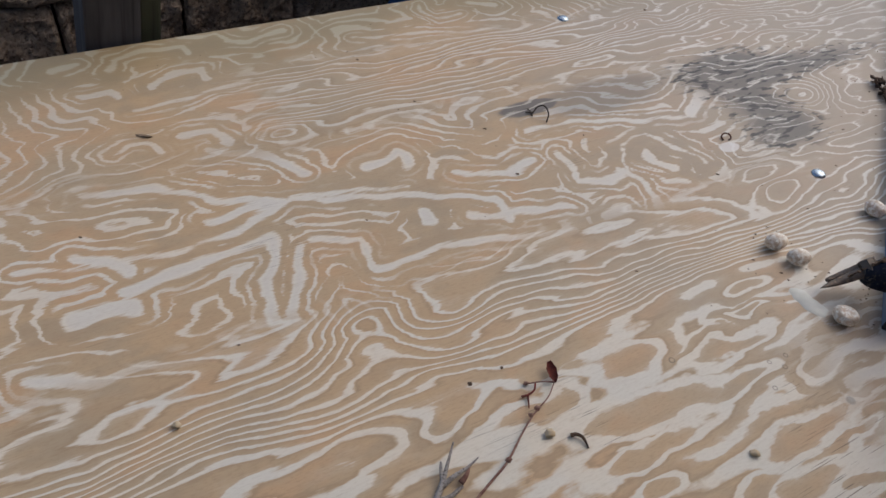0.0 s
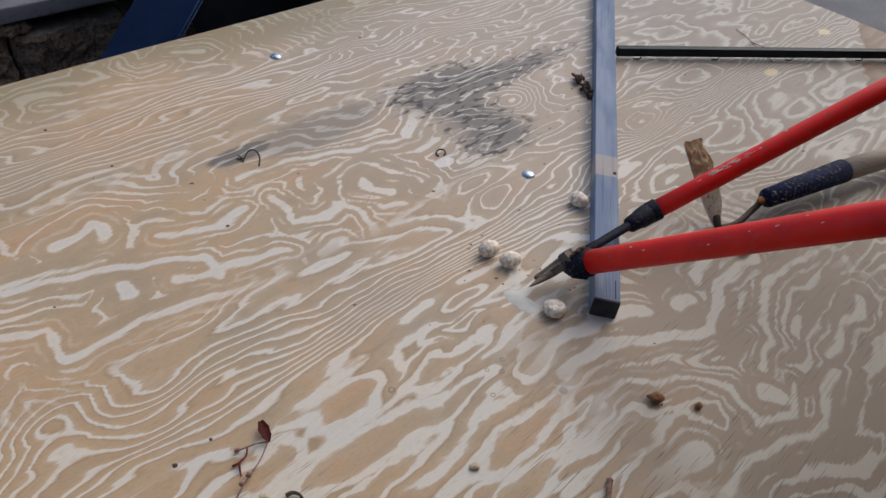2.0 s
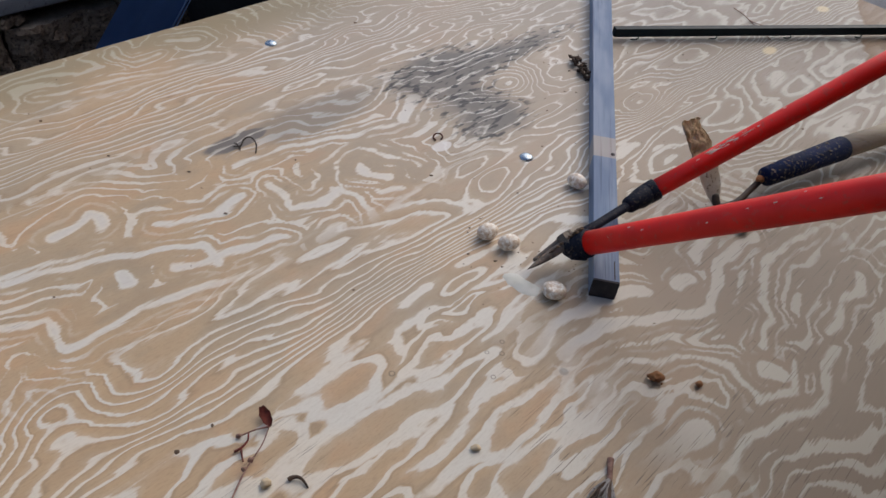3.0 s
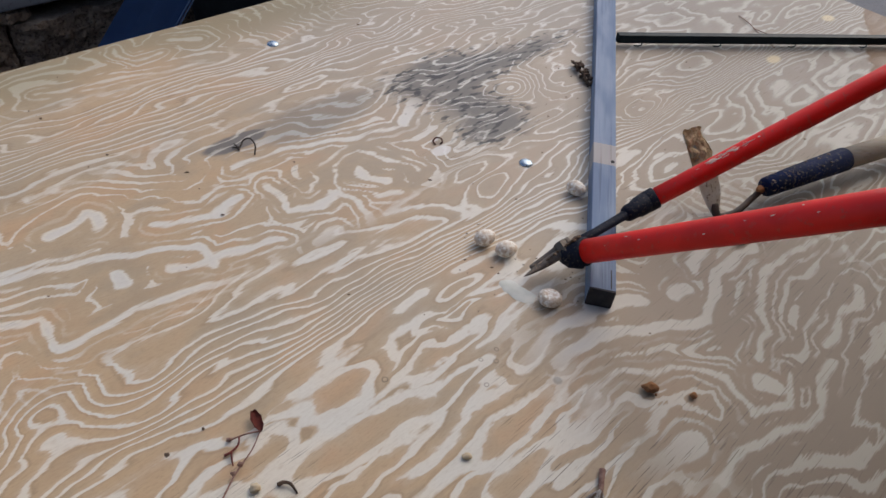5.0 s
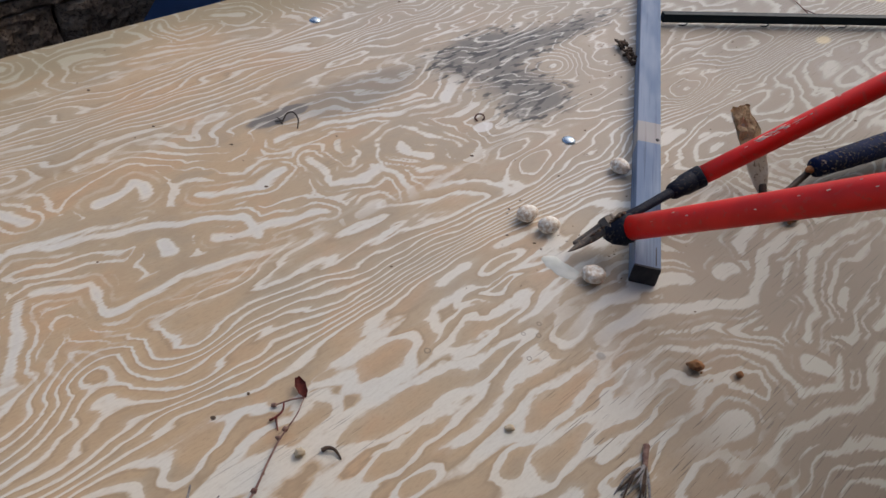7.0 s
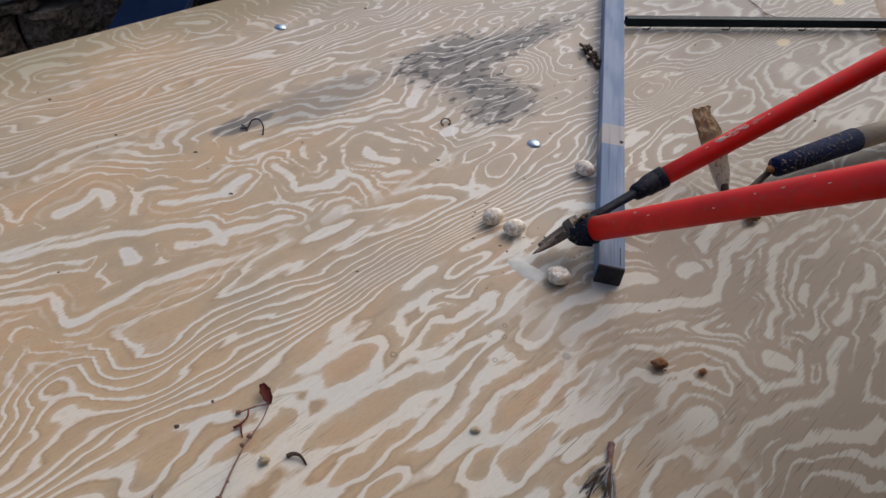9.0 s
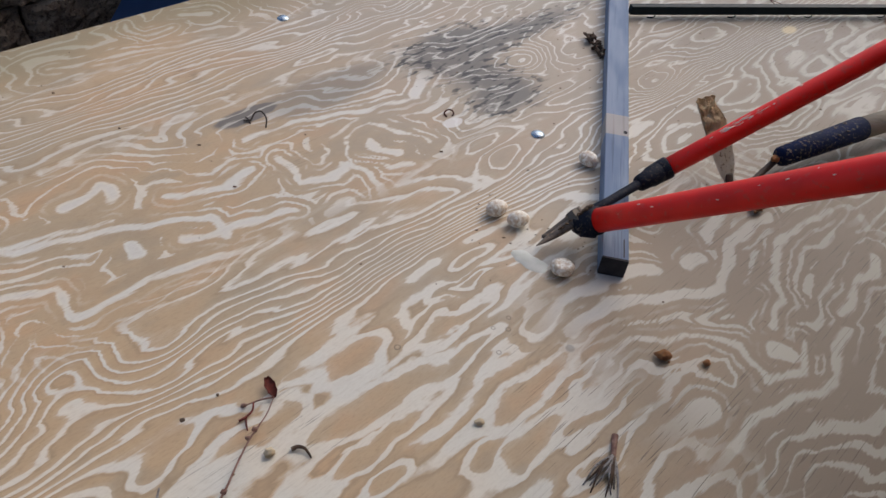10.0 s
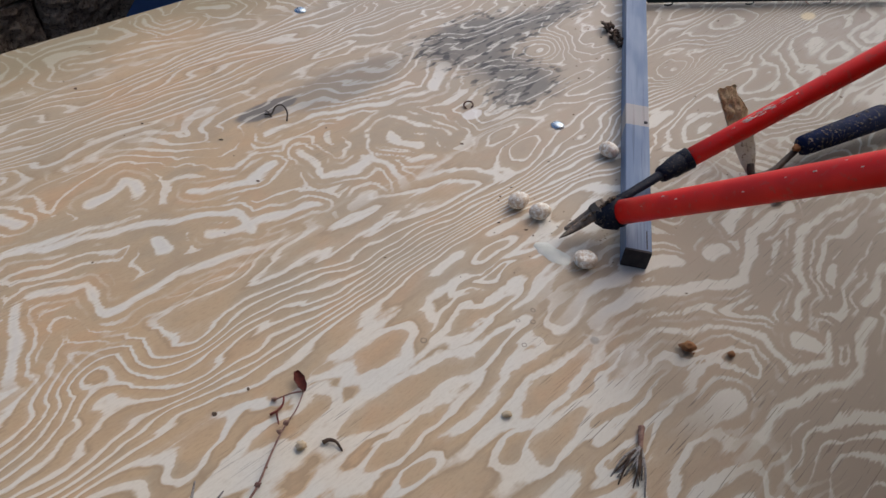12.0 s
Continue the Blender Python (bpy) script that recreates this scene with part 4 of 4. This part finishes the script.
spine = [(0.500, 0.690), (0.486, 0.699), (0.474, 0.714), (0.464, 0.722)]
line = smooth_line([(x, y, 0) for x, y in spine], 6)
rows = []
for i, p in enumerate(line):
    t = i / (len(line) - 1)
    half = 0.003 + 0.0090 * math.sin(math.pi * min(1, 0.15 + t * 0.85)) ** 0.8 + 0.003 * noise.noise(Vector((t * 5, 0, 2)))
    dd = (line[min(i + 1, len(line) - 1)] - line[max(i - 1, 0)]).normalized()
    s = Vector((-dd.y, dd.x, 0))
    hgt = 0.0020 * math.sin(math.pi * (0.08 + 0.84 * t))
    rows.append([bm.verts.new(p + s * half * q + Vector((0, 0, hgt * (1 - q * q) + 0.0003))) for q in (-1, -0.85, -0.5, 0, 0.5, 0.85, 1)])
for r0, r1 in zip(rows, rows[1:]):
    for i in range(6):
        bm.faces.new((r0[i], r0[i + 1], r1[i + 1], r1[i]))
puddle = part("egg_fluid", bm, GOO)
tagged(puddle, "pale milky puddle of egg fluid on the plywood", "puddle")

# ---- carriage bolts ----
bm = bmesh.new()
prof = [(0.0101, 0.0), (0.0103, 0.0007), (0.0098, 0.0016), (0.0080, 0.0031), (0.0055, 0.0042), (0.0028, 0.0048)]
rings = [[bm.verts.new((r * math.cos(a), r * math.sin(a), z)) for a in (2 * math.pi * i / 28 for i in range(28))] for r, z in prof]
for r0, r1 in zip(rings, rings[1:]):
    for i in range(28):
        bm.faces.new((r0[i], r0[(i + 1) % 28], r1[(i + 1) % 28], r1[i]))
bm.faces.new(rings[-1])
bm.faces.new(rings[0][::-1])
bolt = part("carriage_bolt", bm, ZINC)
bolt.location = (0.198, 1.309, 0.0)
tagged(bolt, "domed zinc carriage bolt head set in the plywood", "bolt", "bolts in the sheet")
copy_thing(bolt, Matrix.Translation((0.560, 0.962, 0.0)))

# ---- bent wire, staple, dry plants ----
wire = empty("bent_wire", (0.150, 1.001, 0))
tagged(wire, "thin black wire bent into a hook on the plywood", "wire")
O = wire.location


def strand(name, pts, r, mat, parent, origin, sides=8, label=""):
    line = smooth_line([Vector(p) - origin for p in pts], 5)
    if not isinstance(r, (int, float)):
        r = [r[0] + (r[1] - r[0]) * i / (len(line) - 1) for i in range(len(line))]
    return part(name, tube(bmesh.new(), line, r, sides), mat, parent, label)


strand("wire_loop", [(0.149, 0.999, 0.002), (0.153, 1.006, 0.004), (0.157, 1.010, 0.010), (0.166, 1.008, 0.014), (0.173, 0.997, 0.010), (0.172, 0.987, 0.0012)], 0.0011, IRON, wire, O)
strand("wire_barb", [(0.141, 1.004, 0.0015), (0.147, 1.002, 0.003), (0.152, 1.002, 0.004)], (0.0008, 0.0013), IRON, wire, O)
strand("wire_barb", [(0.143, 1.013, 0.0015), (0.147, 1.005, 0.004), (0.151, 0.997, 0.0015)], (0.0008, 0.0012), IRON, wire, O)
staple = empty("bent_staple", (0.437, 1.014, 0))
tagged(staple, "small rusty staple bent into a ring", "staple")
strand("staple_wire", [(0.432, 1.009, 0.0012), (0.429, 1.015, 0.003), (0.434, 1.021, 0.005), (0.441, 1.020, 0.005), (0.443, 1.014, 0.003), (0.440, 1.011, 0.0012)], 0.0012, RUST, staple, staple.location)

twig = empty("dry_twig", (0.163, 0.493, 0))
tagged(twig, "dry red-brown twig with shrivelled red leaf", "twig")
O = twig.location
strand("stem", [(0.112, 0.395, 0.003), (0.128, 0.420, 0.003), (0.141, 0.441, 0.004), (0.152, 0.469, 0.005), (0.163, 0.493, 0.006), (0.176, 0.513, 0.008), (0.183, 0.535, 0.004)], (0.0014, 0.0005), TWIG, twig, O)
strand("side_stem", [(0.183, 0.535, 0.004), (0.172, 0.533, 0.005), (0.161, 0.530, 0.004), (0.152, 0.528, 0.002)], (0.0009, 0.0007), TWIG, twig, O)
strand("side_stem", [(0.164, 0.531, 0.004), (0.163, 0.522, 0.004), (0.157, 0.515, 0.004), (0.151, 0.513, 0.002)], (0.0008, 0.0014), LEAF, twig, O)
strand("side_stem", [(0.157, 0.515, 0.003), (0.158, 0.507, 0.003), (0.159, 0.502, 0.001)], (0.0012, 0.0006), LEAF, twig, O)
for q, s in (((0.160, 0.491, 0.006), 0.0026), ((0.166, 0.500, 0.006), 0.0030), ((0.141, 0.441, 0.005), 0.0030), ((0.155, 0.529, 0.003), 0.0026)):
    part("bud", lump(bmesh.new(), (s, s * 0.8, s), 0.4, 2, s * 9000, Vector(q) - O), TWIG, twig)
bm = bmesh.new()
rows = []
for j in range(9):
    t = j / 8
    c = Vector((0.184, 0.535, 0.003)).lerp(Vector((0.176, 0.556, 0.008)), t)
    half = 0.0054 * math.sin(math.pi * (0.06 + 0.88 * t)) ** 0.7 * (1 + 0.3 * noise.noise(Vector((t * 7, 2, 0))))
    rows.append([bm.verts.new(c + Vector((0.92, 0.38, 0)) * half * (i / 3 - 1) + Vector((0, 0, 0.0022 * (i / 3 - 1) ** 2 + 0.0016 * noise.noise(Vector((t * 8, i, 1))))) - O) for i in range(7)])
for r0, r1 in zip(rows, rows[1:]):
    for i in range(6):
        bm.faces.new((r0[i], r0[i + 1], r1[i + 1], r1[i]))
bmesh.ops.solidify(bm, geom=bm.faces[:], thickness=0.0006)
part("leaf", bm, LEAF, twig, "shrivelled dark red leaf")

curl = empty("curled_leaf", (0.208, 0.476, 0))
tagged(curl, "small curled dark brown dry leaf", "leaf")
strand("leaf_roll", [(0.199, 0.478, 0.002), (0.204, 0.479, 0.004), (0.210, 0.477, 0.004), (0.214, 0.472, 0.002), (0.216, 0.468, 0.001)], (0.0023, 0.0008), BARK, curl, curl.location)

stalk = empty("broken_stalk", (0.505, 0.457, 0))
tagged(stalk, "short dry stalk with a frayed grey end", "stalk")
O = stalk.location
strand("stem", [(0.506, 0.460, 0.004), (0.501, 0.449, 0.004), (0.496, 0.436, 0.004)], (0.0034, 0.0024), TWIG, stalk, O, 10)
random.seed(11)
for i in range(18):
    a = (-2.45 if i % 3 else -1.95) + random.uniform(-0.13, 0.13)
    ln = random.uniform(0.022, 0.050)
    e0 = Vector((0.4965 + random.uniform(-0.001, 0.001), 0.439, 0.004))
    e1 = e0 + Vector((math.cos(a), math.sin(a), 0)) * ln
    strand("fibre", [e0, e0.lerp(e1, 0.5) + Vector((0.003 * random.uniform(-1, 1), 0.002 * random.uniform(-1, 1), 0.002 + 0.002 * random.random())), e1 + Vector((0, 0, -0.003))], (0.0021, 0.0006), DRY if i % 4 else BARK, stalk, O, 6)

shoot = empty("dry_shoot", (0.085, 0.412, 0))
tagged(shoot, "grey dried shoot with forked brittle tips", "shoot")
O = shoot.location
for pts, r in (([(0.080, 0.392, 0.003), (0.084, 0.410, 0.006), (0.086, 0.424, 0.010), (0.089, 0.446, 0.013)], (0.0034, 0.0008)),
               ([(0.083, 0.405, 0.004), (0.093, 0.415, 0.008), (0.104, 0.425, 0.009), (0.113, 0.436, 0.010)], (0.0030, 0.0006)),
               ([(0.084, 0.408, 0.005), (0.081, 0.419, 0.009), (0.080, 0.426, 0.011)], (0.0022, 0.0008)),
               ([(0.100, 0.412, 0.004), (0.104, 0.419, 0.007), (0.106, 0.428, 0.008)], (0.0030, 0.0012)),
               ([(0.080, 0.392, 0.003), (0.092, 0.398, 0.003), (0.102, 0.410, 0.003)], (0.0030, 0.0016))):
    strand("tip", pts, r, DRY if r[1] != 0.0012 else TWIG, shoot, O, 7)

clump = empty("bark_clump", (0.730, 1.214, 0))
tagged(clump, "dark clump of crumbled bark against the stake", "bark")
O = clump.location
random.seed(21)
for i in range(34):
    t = i / 33
    q = Vector((0.7285 + 0.006 * t + random.uniform(-0.009, 0.008), 1.250 - 0.068 * t + random.uniform(-0.004, 0.004), 0.003 + 0.008 * random.random()))
    flake = part("bark_flake", lump(bmesh.new(), (random.uniform(0.0015, 0.0035), random.uniform(0.003, 0.009), random.uniform(0.0015, 0.0035)), 0.9, 2, i + 40), BARK, clump)
    flake.matrix_local = Matrix.Translation(q - O) @ Matrix.Rotation(random.uniform(-1.2, 1.2), 4, "Z") @ Matrix.Rotation(random.uniform(-0.6, 0.6), 4, "X")
sprig = empty("thin_sprig", (1.175, 1.40, 0))
tagged(sprig, "thin dry grass stem lying under the pole", "stem")
strand("stem", [(1.170, 1.478, 0.0012), (1.1735, 1.440, 0.003), (1.1735, 1.405, 0.0025), (1.1765, 1.370, 0.002), (1.1775, 1.335, 0.0012)], 0.0009, TWIG, sprig, sprig.location)
strand("blade", [(1.176, 1.418, 0.0012), (1.184, 1.405, 0.002), (1.193, 1.398, 0.0012)], 0.0008, TWIG, sprig, sprig.location)

# ---- clods and chips ----
def clod(at, size, seed, name, mat, label, category, bits=0):
    g = lump(bmesh.new(), size, 0.55 if mat == CLAY else 0.35, 3, seed)
    random.seed(int(seed * 10))
    for _ in range(bits):
        s = size[0] * random.uniform(0.18, 0.5)
        a = random.uniform(0, 6.28)
        lump(g, (s, s, s), 0.5, 1, random.random() * 9, (size[0] * 1.3 * math.cos(a), size[0] * 1.3 * math.sin(a), -size[2] * 0.5))
    ob = part(name, g, mat)
    ob.location = (at[0], at[1], 0.01)
    bpy.context.view_layer.update()
    settle(ob)
    return tagged(ob, label, category)


clod((0.592, 0.549), (0.0066, 0.0058, 0.0046), 1, "clay_clod", CLAY, "crumbly brown clod of clay on the plywood", "clod", 3)
clod((0.637, 0.536), (0.0040, 0.0036, 0.0032), 2, "clay_clod", CLAY, "small brown crumb of clay", "clod")
clod((0.820, 0.780), (0.0080, 0.0068, 0.0055), 3, "clay_clod", CLAY, "lumpy brown clod with loose crumbs round it", "clod", 5)
clod((0.377, 0.489), (0.0054, 0.0034, 0.0022), 4, "stone_chip", PALE_CLAY, "small pale flat chip of stone", "chip")
clod((0.179, 0.476), (0.0050, 0.0044, 0.0034), 5, "clay_chip", PALE_CLAY, "pale tan chip of dry clay", "chip")
clod((-0.159, 0.427), (0.0040, 0.0037, 0.0026), 6, "clay_chip", PALE_CLAY, "small round tan pellet of dry clay", "chip")
clod((-0.347, 0.822), (0.0105, 0.0032, 0.0013), 7, "bark_chip", SPLINTER, "flat brown splinter at a knot in the plywood", "chip")

# ---- loose crumbs of soil ----
random.seed(33)
bm = bmesh.new()


def crumb(x, y, s):
    lump(bm, (s * random.uniform(0.8, 1.8), s * random.uniform(0.7, 1.2), s * 0.6), 0.6, 1, random.random() * 50, (x, y, s * 0.35))


for cx, cy, sx, sy, count in ((0.462, 0.815, 0.02, 0.02, 9), (0.487, 0.748, 0.035, 0.02, 12), (0.545, 0.720, 0.02, 0.03, 10), (0.545, 0.80, 0.06, 0.05, 10), (0.60, 0.90, 0.012, 0.05, 8), (0.70, 1.26, 0.03, 0.05, 12), (1.25, 1.30, 0.25, 0.04, 14), (0.62, 1.15, 0.10, 0.12, 14), (0.85, 0.80, 0.02, 0.03, 6), (0.80, 0.83, 0.02, 0.01, 8)):
    for _ in range(count):
        crumb(random.gauss(cx, sx), random.gauss(cy, sy), random.uniform(0.0005, 0.0013))
for _ in range(70):
    p = uv(random.uniform(0.0, 2.0), random.uniform(0.0, 1.06))
    crumb(p.x, p.y, random.uniform(0.0005, 0.0014))
for x, y in ((-0.12, 1.078), (0.085, 0.95), (0.135, 0.86), (-0.02, 0.99), (0.956, 1.273), (0.94, 0.995), (1.06, 1.02), (0.41, 0.925), (0.35, 1.39), (0.60, 1.33), (0.13, 0.545), (0.10, 0.52)):
    crumb(x, y, 0.0019)
crumbs = part("soil_crumbs", bm, CRUMB, None, "", False)
tagged(crumbs, "scattered dark crumbs of soil and bark", "soil crumbs", kind="stuff")
